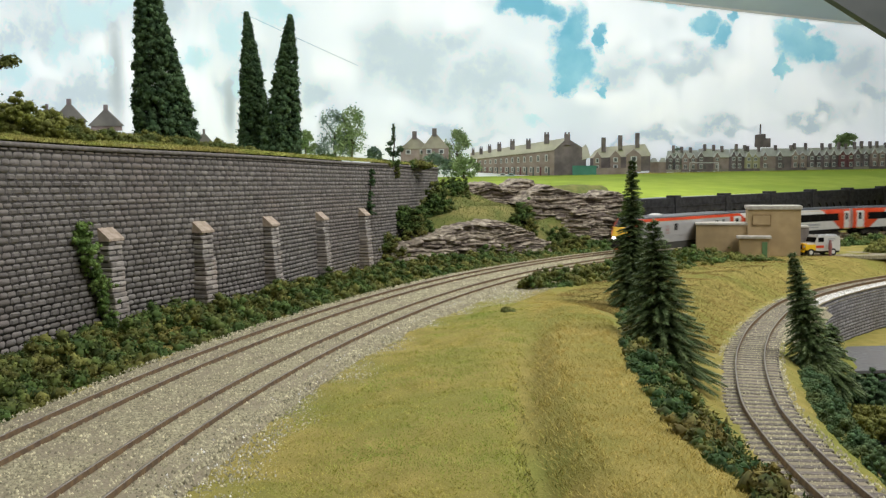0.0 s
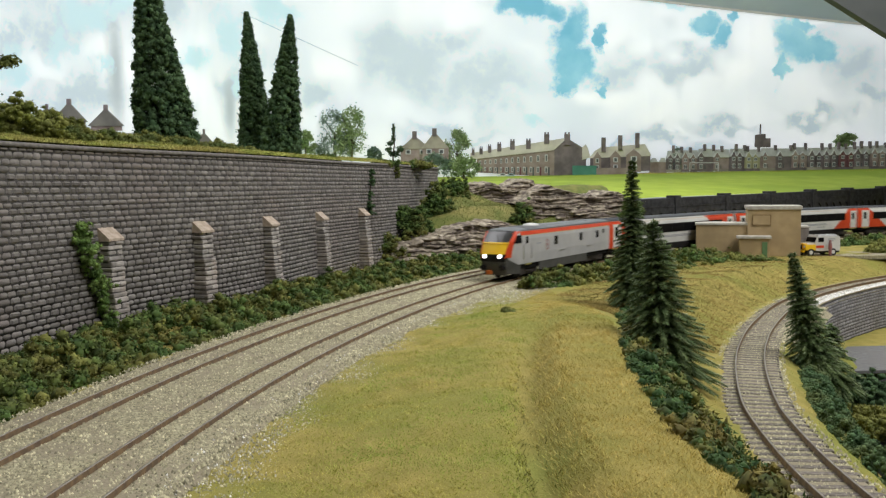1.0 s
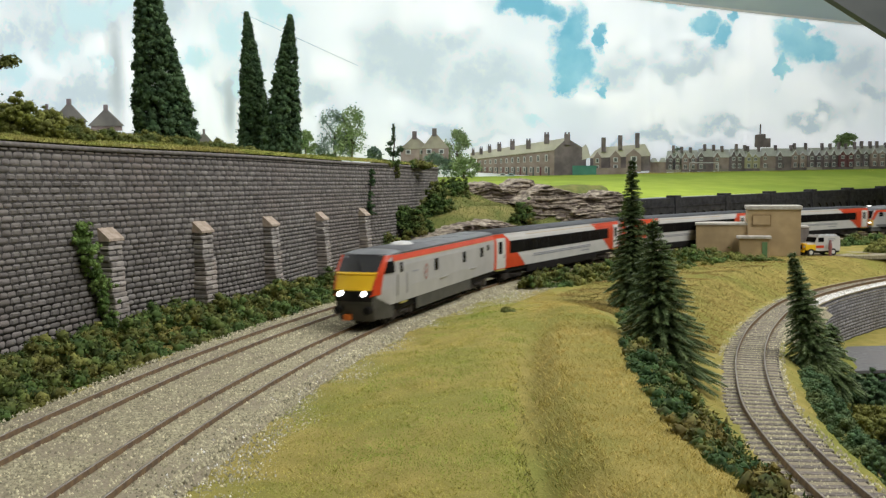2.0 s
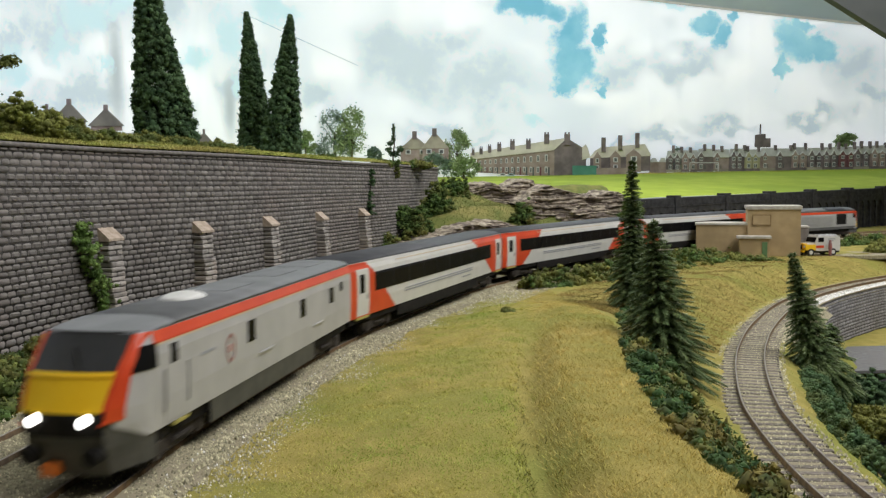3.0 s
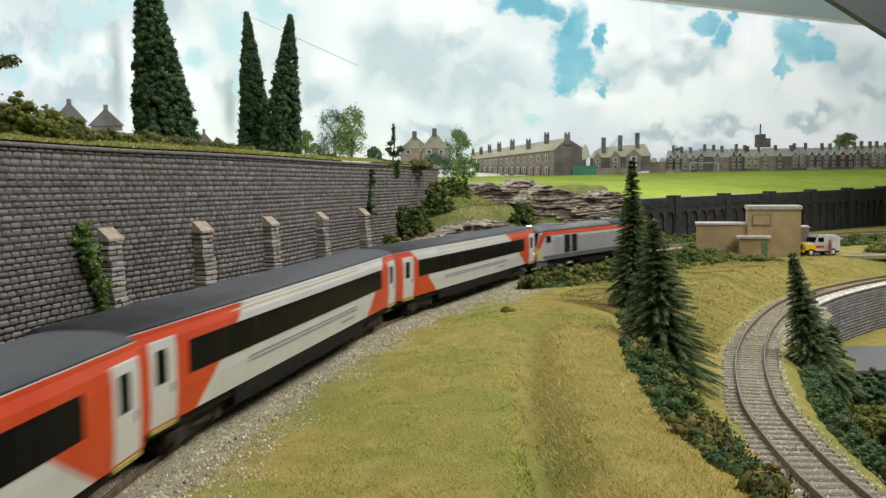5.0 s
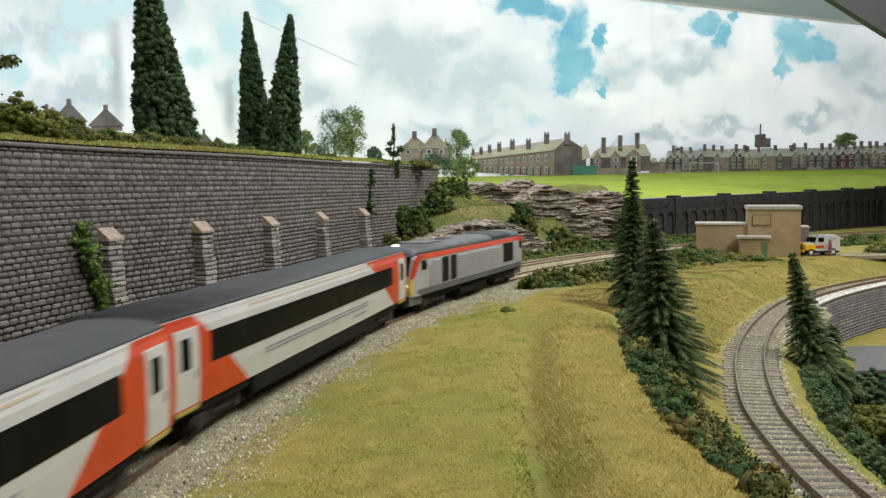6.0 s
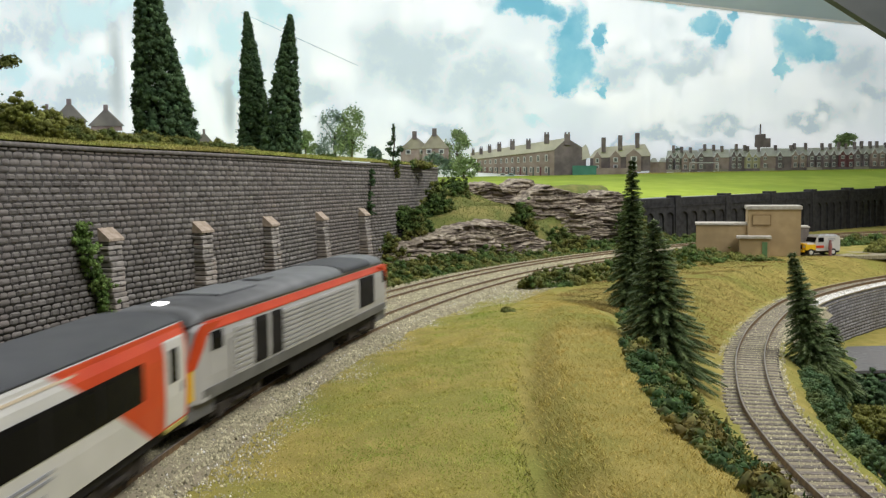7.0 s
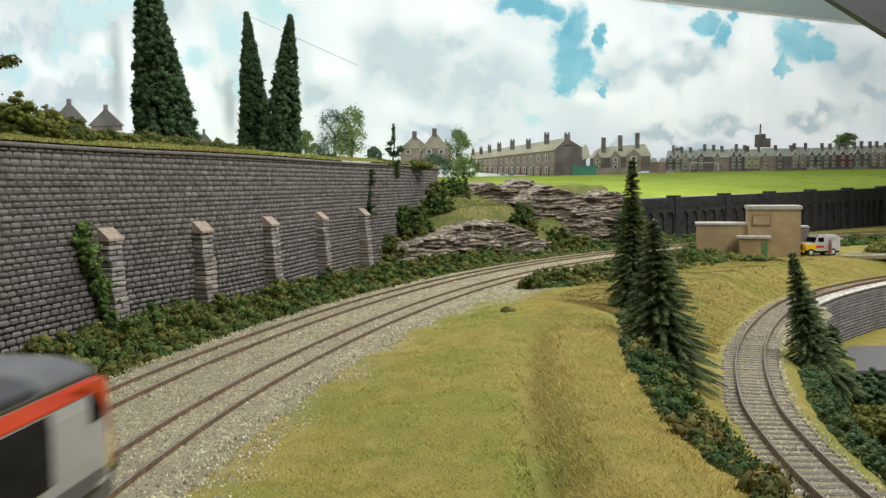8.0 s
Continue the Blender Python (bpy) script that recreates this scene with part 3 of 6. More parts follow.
hedge_strip("undergrowth", "low dark green undergrowth between wall and track", MAIN, 20, 1250, wall_gap, flat_edge(-SPACING - 27), -4, 19, M_FOLIAGE, 31, 0.050, 3.7)
hedge_strip("lineside_scrub", "dark green scrub between track and grass", MAIN, 555, 1250, flat_edge(29), lambda s: np.interp(s, [555, 700, 900, 1250], [44, 95, 108, 60]), -4, 17, M_FOLIAGE, 32, 0.060, 3.9)
hedge_strip("slope_scrub", "blue-green and ochre scrub on the slope above the branch", BRANCH, 60, 480, lambda s: np.interp(s, [60, 200, 330, 420, 500], [-66, -66, -66, -80, -88]), lambda s: np.interp(s, [60, 200, 330, 500], [-28, -30, -38, -58]), ground_height, 11, M_FOLIAGE_BLUE, 33, 0.070, 3.1)
hedge_strip("ochre_scrub", "olive and ochre tufts among the scrub on the slope", BRANCH, 60, 470, lambda s: np.interp(s, [60, 200, 330, 420, 500], [-66, -64, -64, -76, -84]), lambda s: np.interp(s, [60, 200, 330, 500], [-30, -32, -40, -60]), ground_height, 11, M_FOLIAGE_OLIVE, 36, 0.020, 2.7)
hedge_strip("lineside_tufts", "lighter olive tufts in the scrub beside the track", MAIN, 570, 1150, flat_edge(32), lambda s: np.interp(s, [570, 700, 900, 1250], [44, 90, 100, 60]), -3, 17, M_FOLIAGE_OLIVE, 37, 0.012, 3.0)
hedge_strip("undergrowth_tufts", "lighter olive tufts in the undergrowth below the wall", MAIN, 20, 1150, wall_gap, flat_edge(-SPACING - 32), -3, 19, M_FOLIAGE_OLIVE, 38, 0.009, 3.0)
hedge_strip("inner_hedge", "soft dark green hedge inside the branch curve", BRANCH, 120, 470, flat_edge(25), flat_edge(44), -34, 12, M_HEDGE, 34, 0.42, 1.7)
hedge_strip("far_scrub", "dark green scrub behind the parked car", MAIN, 1230, 1900, flat_edge(30), flat_edge(82), -8, 16, M_FOLIAGE, 35, 0.035, 5.0)


def pine(x, y, z, height, radius, label, seed, lean=0.0):
    """A wire-brush conifer: trunk, drooping whorls of needle fronds with paler tips."""
    rng = np.random.default_rng(seed)
    t = thing("pine_tree", label, "tree", pose(x * MM, y * MM, z * MM, 0, lean, 0), "pine trees")
    bm = tube(bmesh.new(), (0, 0, -2), (0, 0, height * 0.9), height * 0.018, 0.3, 8)
    part("trunk", bm, M_BARK, t, "thin brown trunk")
    q, g = [], []
    levels = int(height / 3.3)
    for i in range(levels):
        u = (i + 0.5) / levels
        reach = radius * (1 - u) ** 0.92 * (1 + 0.08 * math.sin(i * 2.4)) + 1.6
        count = int(11 + 11 * (1 - u))
        turn = rng.uniform(0, 6.283)
        for k in range(count):
            zc = height * (0.05 + 0.95 * u) + rng.uniform(-1.3, 1.3)
            a = turn + 6.283 * (k + rng.uniform(-0.25, 0.25)) / count
            ln = reach * rng.uniform(0.84, 1.1)
            droop = rng.uniform(0.30, 0.44) * (0.5 + 0.65 * (1 - u))
            d = np.array([math.cos(a), math.sin(a), 0.0])
            side = np.array([-d[1], d[0], 0.0])

            def along(e):
                return d * ln * e + np.array([0, 0, zc + 0.24 * ln * e - droop * ln * e * e * 1.25 + 0.10 * ln * max(e - 0.75, 0)])
            m = max(5, int(ln / 0.85))
            frost = rng.random() < 0.75
            for w in range(m):
                e = (w + 0.5) / m
                c, step = along(e), along(min(e + 0.06, 1.06)) - along(e)
                step /= max(np.linalg.norm(step), 1e-6)
                wide = (0.9 + 1.7 * math.sin(math.pi * min(0.12 + e * 0.8, 1))) * min(1.0, 0.5 + radius / 30)
                for sx in (-1, 1):
                    tip = c + sx * side * wide * rng.uniform(0.8, 1.15) + step * wide * 0.9 + np.array([0, 0, rng.uniform(-0.5, 0.25) * wide])
                    q.append([c - step * 0.55, c + step * 0.55, tip])
                top = c + step * 1.5 + np.array([0, 0, rng.uniform(0.5, 1.0)])
                bit = [c - side * 0.32, c + side * 0.32, top]
                (g if frost and e > 0.35 else q).append(bit)
                q.append([c - step * 0.5, c + step * 0.5, c + step * 0.9 + np.array([0, 0, -0.8 * wide])])
            e = along(1.0)
            (g if frost else q).append([e - side * 0.45, e + side * 0.45, e + d * 1.9 + np.array([0, 0, 0.5])])
    zi = rng.uniform(0.06, 0.90, int(height * 2.4))
    ri, ai = radius * (1 - zi) * 0.30 * rng.uniform(0.3, 1, len(zi)), rng.uniform(0, 6.283, len(zi))
    cv, cf = lumps(np.stack([ri * np.cos(ai), ri * np.sin(ai), zi * height], 1), 0.9 + radius * 0.07 * (1 - zi), rng, 0.7, 20)
    soup("inner_needles", cv, cf, M_NEEDLE, t, "dense dark inner needles")
    for name, lst, mt, lab in (("needles", q, M_NEEDLE, "dark green needle fronds"), ("frosting", g, M_NEEDLE_TIP, "pale frosted tips")):
        v = np.array(lst).reshape(-1, 3)
        soup(name, v, np.arange(len(v)).reshape(-1, 3), mt, t, lab)
    return t


pine(137, 640, -6, 108, 18, "tall slim dark green model pine with pale tips", 41)
pine(115, 452, -21, 88, 29, "broad dark green model pine beside the branch line", 42, -5)
pine(236, 552, -36, 79, 17, "slim dark green model pine by the hedge", 43, -13)
pine(252, 575, -52, 44, 24, "short broad dark green model pine by the hedge", 44, 4)


def cypress(x, y, z, height, radius, label, seed, lean=0.0):
    """A tall tree of foam tufts round a tapering core."""
    rng = np.random.default_rng(seed)
    t = thing("cypress_tree", label, "tree", pose(x * MM, y * MM, z * MM, 0, lean, 0), "tall trees above the wall")
    part("trunk", tube(bmesh.new(), (0, 0, -4), (0, 0, height * 0.9), 2.2, 0.5, 8), M_BARK, t)
    n = int(height * radius * 0.36)
    u, a = rng.uniform(0, 1, n) ** 1.2, rng.uniform(0, 6.283, n)
    prof = np.interp(u, [0, 0.05, 0.25, 0.5, 0.75, 0.93, 1], [0.86, 1.0, 0.88, 0.63, 0.38, 0.17, 0.05])
    r = radius * prof * rng.uniform(0.7, 0.95, n)
    c = np.stack([r * np.cos(a), r * np.sin(a), u * height], 1)
    inner = rng.uniform(0, 0.97, 460)
    ri = radius * np.interp(inner, [0, 0.05, 0.5, 1], [0.7, 0.8, 0.45, 0.03]) * rng.uniform(0.3, 0.85, 460)
    ia = rng.uniform(0, 6.283, 460)
    c = np.vstack([c, np.stack([ri * np.cos(ia), ri * np.sin(ia), inner * height], 1)])
    rad = rng.uniform(1.7, 4.0, len(c)) * np.interp(c[:, 2] / height, [0, 0.6, 1], [1.1, 0.9, 0.55])
    v, f = lumps(c, rad, rng, 0.95, 40, 0.24)
    soup("crown", v, f, M_FOLIAGE_DARK, t, "dense dark green clump foliage")
    return t


cypress(-222, 720, 116, 158, 26, "tall tapering dark green cypress above the wall", 51, -5.5)
cypress(-188, 905, 118, 143, 18, "slim dark green cypress above the wall", 52, -3)
cypress(-157, 862, 114, 136, 20, "dark green cypress with broad base above the wall", 53, 5.5)


ROCK_LINE = spline([(-95, 990), (-62, 1000), (70, 1062), (146, 1130), (180, 1195), (268, 1237), (420, 1290)])


def hill_height(x, y):
    behind = -ROCK_LINE.side(x, y)[0]
    right = smooth(120, 200, x)
    z = -9 + (44 - 22 * smooth(40, -60, x)) * smooth(2, 42, behind) + 22 * smooth(45, 95, behind) + 26 * smooth(95, 170, behind)
    z += right * (30 * smooth(4, 40, behind) * (1 - smooth(45, 120, behind)))
    z = np.where(x > 258, z * np.clip(1 - (x - 258) / 60, 0, 1) - 9 * np.clip((x - 258) / 60, 0, 1), z)
    return z + 2.0 * wobble(x, y, 40, 14) + 0.8 * wobble(x, y, 12, 15)


def hillside():
    """The grassy hill that carries the rocks and meets the end of the wall."""
    xs, ys = np.arange(-100, 420, 6.0), np.arange(985, 1420, 6.0)
    X, Y = np.meshgrid(xs, ys)
    x, y = X.ravel(), Y.ravel()
    z = hill_height(x, y)
    nx = len(xs)
    i = (np.arange(len(ys) - 1)[:, None] * nx + np.arange(nx - 1)).ravel()
    ob = soup("ground_hillside", np.stack([x, y, z], 1), np.stack([i, i + 1, i + nx + 1, i + nx], 1), M_HILL)
    ob.data.polygons.foreach_set("use_smooth", [True] * len(ob.data.polygons))
    tagged(ob, "green grassy hillside between the rocks", "hill", kind="structure")


hillside()


def rock_face(x0, y0, x1, y1, z0, tops, depth, label, seed, lean=0.5):
    """A craggy outcrop: one broken face whose beds step in and out, undercut below and jutting above."""
    rng = np.random.default_rng(seed)
    t = thing("rock_outcrop", label, "rock", group="stratified rock faces")
    d = np.array([x1 - x0, y1 - y0], float)
    ln = float(np.hypot(*d))
    d /= ln
    nrm = np.array([d[1], -d[0]])
    pos, val = [p[0] * ln for p in tops], [p[1] for p in tops]
    beds = np.concatenate([[z0 - 12], z0 - 12 + np.cumsum(rng.choice([1.8, 2.6, 3.6, 5.2], 80) * rng.uniform(0.8, 1.2, 80))])
    shift = rng.uniform(-2.6, 2.6, 81)
    width = rng.uniform(9, 26, 81)
    cols, rows = int(ln / 1.3) + 1, int((max(val) - z0) / 0.8) + 2
    verts, back = [], 5
    for r in range(rows + back):
        v = min(r / (rows - 1), 1.0)
        for k in range(cols):
            q = ln * k / (cols - 1)
            top = float(np.interp(q, pos, val)) + 3.0 * noise.noise(Vector((q / 9, 3, seed))) + 1.5 * noise.noise(Vector((q / 3, 7, seed)))
            z = z0 + v * (top - z0)
            zw = z + 4.5 * noise.noise(Vector((q / 34, z / 40, seed + 2))) + 1.3 * noise.noise(Vector((q / 8, z / 20, seed + 4)))
            j = int(np.searchsorted(beds, zw)) - 1
            u = (zw - beds[j]) / (beds[j + 1] - beds[j])
            cell = q / width[j] + shift[j]
            block = noise.cell(Vector((cell, j * 3.1 + 0.5, seed + 0.5)))
            crack = abs(cell - round(cell)) * width[j]
            o = shift[j] + 4.6 * block + 5.0 * noise.noise(Vector((q / 30, z / 24, seed))) + 1.5 * noise.noise(Vector((q / 4.5, z / 3, seed + 9))) + 0.8 * noise.noise(Vector((q / 1.6, z / 1.2, seed + 6)))
            o += 1.8 * math.sin(math.pi * min(u * 0.8 + 0.1, 1)) - 2.6 * max(0.0, 1 - u / 0.22) - 1.8 * max(0.0, 1 - crack / 0.9) - lean * (z - z0)
            o -= 5.0 * max(0.0, abs(2 * k / (cols - 1) - 1) - 0.9) * 10
            if r >= rows:
                o -= (r - rows + 1) * depth * 0.16
                z += 0.5 * (r - rows + 1) + 1.4 * noise.noise(Vector((q / 6, r * 2.0, seed)))
            verts.append((x0 + d[0] * q + nrm[0] * o, y0 + d[1] * q + nrm[1] * o, z))
    i = (np.arange(rows + back - 1)[:, None] * cols + np.arange(cols - 1)).ravel()
    soup("rock_bed", verts, np.stack([i, i + 1, i + cols + 1, i + cols], 1), M_ROCK, t)
    return t


rock_face(-62, 1000, 70, 1062, -8, [(0, 9), (0.25, 17), (0.5, 26), (0.75, 36), (1, 37)], 40, "low layered grey-brown rock outcrop beside the track", 61)
rock_face(60, 1058, 146, 1130, -6, [(0, 36), (0.3, 40), (0.6, 30), (1, 8)], 40, "layered grey rock shoulder above the track", 63)
rock_face(110, 1185, 268, 1235, -4, [(0, 58), (0.12, 72), (0.3, 84), (0.42, 76), (0.6, 70), (0.72, 66), (0.85, 74), (1, 70)], 70, "high layered brown rock face under the field", 62, 0.35)
rock_face(20, 1225, 135, 1250, 48, [(0, 66), (0.2, 86), (0.45, 88), (0.6, 78), (0.8, 92), (1, 90)], 60, "weathered rock ledge at the top of the hill", 64, 0.4)


def viaduct():
    t = thing("viaduct", "soot-black arched viaduct wall with parapet behind the train", "viaduct")
    p0, p1 = np.array([230.0, 1330.0]), np.array([1180.0, 2050.0])
    d = p1 - p0
    ln = float(np.hypot(*d))
    m = Matrix.Translation((p0[0] * MM, p0[1] * MM, 0)) @ Matrix.Rotation(math.atan2(d[1], d[0]), 4, "Z") @ Matrix.Rotation(-math.atan2(16.0, ln), 4, "Y")
    t.matrix_world = m
    part("wall", one_box(0, 6, -40, ln, 26, 53), M_VIADUCT, t)
    part("parapet", one_box(0, 3, 46, ln, 26, 58, 0.6), M_VIADUCT, t)
    part("string_course", one_box(0, 1.5, 43.5, ln, 26, 46), M_VIADUCT, t)
    x = 60.0
    while x < ln:
        part("pier", one_box(x - 7, 0, -40, x + 7, 20, 62, 0.6), M_VIADUCT, t)
        for k in range(5):
            c = x + 19 + k * 25
            if c > ln - 14:
                break
            bm = bmesh.new()
            pts = [(c - 12.5, -40), (c - 9, -40), (c - 9, 26)]
            pts += [(c - 9 * math.cos(a), 26 + 9 * math.sin(a)) for a in np.linspace(0.3, math.pi - 0.3, 9)]
            pts += [(c + 9, 26), (c + 9, -40), (c + 12.5, -40), (c + 12.5, 44), (c - 12.5, 44)]
            prism(bm, pts, 2.5, 6.2, "y")
            part("arch", bm, M_VIADUCT, t)
        x += 137
    return t


viaduct()


def field():
    xs, ts = np.linspace(-500, 1900, 60), np.linspace(0, 1, 14)
    v = []
    for t in ts:
        for x in xs:
            y0 = 1330 + 0.758 * max(x - 230, -60) + 30
            yy = y0 + (2380 - y0) * t
            v.append((x, yy, 60 + 0.012 * max(x - 230, 0) + (108 - 60) * t ** 0.9 + 0.8 * noise.noise(Vector((x / 60, yy / 60, 5)))))
    k = len(xs)
    i = (np.arange(len(ts) - 1)[:, None] * k + np.arange(k - 1)).ravel()
    m = mat("bright_meadow", (0.34, 0.45, 0.035), (0.42, 0.52, 0.055), 30, 0.95, 0.2, c3=(0.29, 0.40, 0.03), scale3=6)
    tagged(soup("ground_field", np.array(v), np.stack([i, i + 1, i + k + 1, i + k], 1), m), "bright green meadow in front of the houses", "field", kind="structure")


field()


# ---- backdrop and room ----
BLUE = [(231, 546, 80, 35), (345, 485, 50, 82), (360, 403, 55, 63), (340, 347, 35, 22), (435, 473, 20, 39), (425, 347, 15, 27), (705, 511, 45, 33), (760, 476, 30, 27), (795, 520, 15, 22), (935, 444, 55, 63), (1000, 438, 40, 36), (970, 498, 30, 18), (905, 369, 15, 36)]
PALE_BLUE = [(246, 249, 35, 18), (-405, 512, 57, 35), (-494, 441, 26, 57), (-479, 338, 15, 26), (-711, 450, 24, 30), (-670, 462, 17, 23), (-744, 373, 15, 44), (-798, 311, 21, 42), (-708, 343, 11, 18), (-569, 379, 24, 38), (605, 562, 45, 15)]
GREY = [(-88, 419, 111, 87), (117, 350, 139, 74), (14, 480, 88, 58), (770, 250, 95, 21), (1005, 262, 60, 18), (500, 410, 75, 60), (655, 402, 90, 42), (1100, 404, 70, 89), (1155, 290, 60, 30), (625, 186, 140, 23), (-792, 376, 23, 42), (-734, 248, 42, 45), (28, 223, 118, 21), (-297, 282, 66, 42), (425, 192, 90, 15), (-820, 500, 110, 70), (-640, 500, 60, 90), (-700, 260, 90, 40), (-735, 410, 60, 50), (-470, 330, 60, 60)]
# Upright grey streaks that paint the shade of the sheet's folds.
FOLD_SHADE = [(-678, 326, 11, 111), (-494, 272, 11, 65)]


def sky_print():
    """The printed sheet: white cloud with soft grey undersides and gaps of turquoise blue, with fold shade painted in
    and a glow of its own.
    """
    m = bpy.data.materials.new("glowing_cloud_print")
    m.use_nodes = True
    n, l = m.node_tree.nodes, m.node_tree.links
    b = n["Principled BSDF"]
    b.inputs["Roughness"].default_value = 0.45
    tc = n.new("ShaderNodeTexCoord")
    warp = n.new("ShaderNodeTexNoise")
    warp.inputs["Scale"].default_value, warp.inputs["Detail"].default_value, warp.inputs["Roughness"].default_value = 8.0, 8.0, 0.66
    l.new(tc.outputs["Object"], warp.inputs["Vector"])
    wv = n.new("ShaderNodeVectorMath")
    wv.operation = "MULTIPLY_ADD"
    wv.inputs[1].default_value, wv.inputs[2].default_value = (0.17, 0.0, 0.17), (-0.085, 0.0, -0.085)
    l.new(warp.outputs["Color"], wv.inputs[0])
    ad = n.new("ShaderNodeVectorMath")
    l.new(tc.outputs["Object"], ad.inputs[0])
    l.new(wv.outputs[0], ad.inputs[1])

    swirl = n.new("ShaderNodeTexNoise")
    swirl.inputs["Scale"].default_value, swirl.inputs["Detail"].default_value, swirl.inputs["Roughness"].default_value = 5.0, 9.0, 0.64
    l.new(tc.outputs["Object"], swirl.inputs["Vector"])
    sv = n.new("ShaderNodeVectorMath")
    sv.operation = "MULTIPLY_ADD"
    sv.inputs[1].default_value, sv.inputs[2].default_value = (0.42, 0.0, 0.42), (-0.21, 0.0, -0.21)
    l.new(swirl.outputs["Color"], sv.inputs[0])
    drift = n.new("ShaderNodeVectorMath")
    l.new(tc.outputs["Object"], drift.inputs[0])
    l.new(sv.outputs[0], drift.inputs[1])

    def patches(spots, soft, place=None):
        total = None
        for x, z, rx, rz in spots:
            s = n.new("ShaderNodeVectorMath")
            s.operation = "MULTIPLY_ADD"
            s.inputs[1].default_value = (1000 / rx, 0, 1000 / rz)
            s.inputs[2].default_value = (-x / rx, 0, -z / rz)
            l.new(place or ad.outputs[0], s.inputs[0])
            ln = n.new("ShaderNodeVectorMath")
            ln.operation = "LENGTH"
            l.new(s.outputs[0], ln.inputs[0])
            r = n.new("ShaderNodeMapRange")
            r.interpolation_type = "SMOOTHSTEP"
            r.inputs["From Min"].default_value, r.inputs["From Max"].default_value = 1 + soft, 1 - soft
            l.new(ln.outputs["Value"], r.inputs["Value"])
            if total is None:
                total = r.outputs["Result"]
            else:
                mx = n.new("ShaderNodeMath")
                mx.operation = "MAXIMUM"
                l.new(total, mx.inputs[0])
                l.new(r.outputs["Result"], mx.inputs[1])
                total = mx.outputs[0]
        return total

    def noise_fac(scale, lo, hi, detail):
        t = n.new("ShaderNodeTexNoise")
        t.inputs["Scale"].default_value, t.inputs["Detail"].default_value = scale, detail
        l.new(tc.outputs["Object"], t.inputs["Vector"])
        r = n.new("ShaderNodeMapRange")
        r.inputs["From Min"].default_value, r.inputs["From Max"].default_value = lo, hi
        l.new(t.outputs["Fac"], r.inputs["Value"])
        return r.outputs["Result"]

    def blend(f, a, z):
        x = n.new("ShaderNodeMix")
        x.data_type = "RGBA"
        for k, v in ((0, f), (6, a), (7, z)):
            if isinstance(v, tuple):
                x.inputs[k].default_value = (*v, 1)
            else:
                l.new(v, x.inputs[k])
        return x.outputs[2]

    white = blend(noise_fac(3.6, 0.42, 0.68, 9), (0.87, 0.905, 0.955), (0.68, 0.75, 0.82))
    white = blend(noise_fac(9.0, 0.5, 0.66, 9), white, (0.90, 0.925, 0.955))
    cloud = blend(patches(GREY, 0.78, drift.outputs[0]), white, (0.51, 0.60, 0.67))
    blue = blend(noise_fac(6.0, 0.4, 0.7, 6), (0.13, 0.42, 0.58), (0.34, 0.62, 0.72))
    # shade along the folds, blended into the print's colour
    cloud = blend(patches(FOLD_SHADE, 0.9, tc.outputs["Object"]), cloud, (0.42, 0.48, 0.52))
    cloud = blend(patches(PALE_BLUE, 0.6), cloud, (0.53, 0.71, 0.79))
    col = blend(patches(BLUE, 0.34), cloud, blue)
    l.new(col, b.inputs["Base Color"])
    # The sheet glows in its own colour, in place of lamplight falling on it.
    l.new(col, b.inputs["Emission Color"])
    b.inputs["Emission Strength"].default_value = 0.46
    return m


SHEET = spline([(-1000, 300), (-1000, 700), (-960, 1150), (-830, 1600), (-560, 2020), (-150, 2300), (400, 2400), (1100, 2400), (1900, 2330), (2200, 2000)])


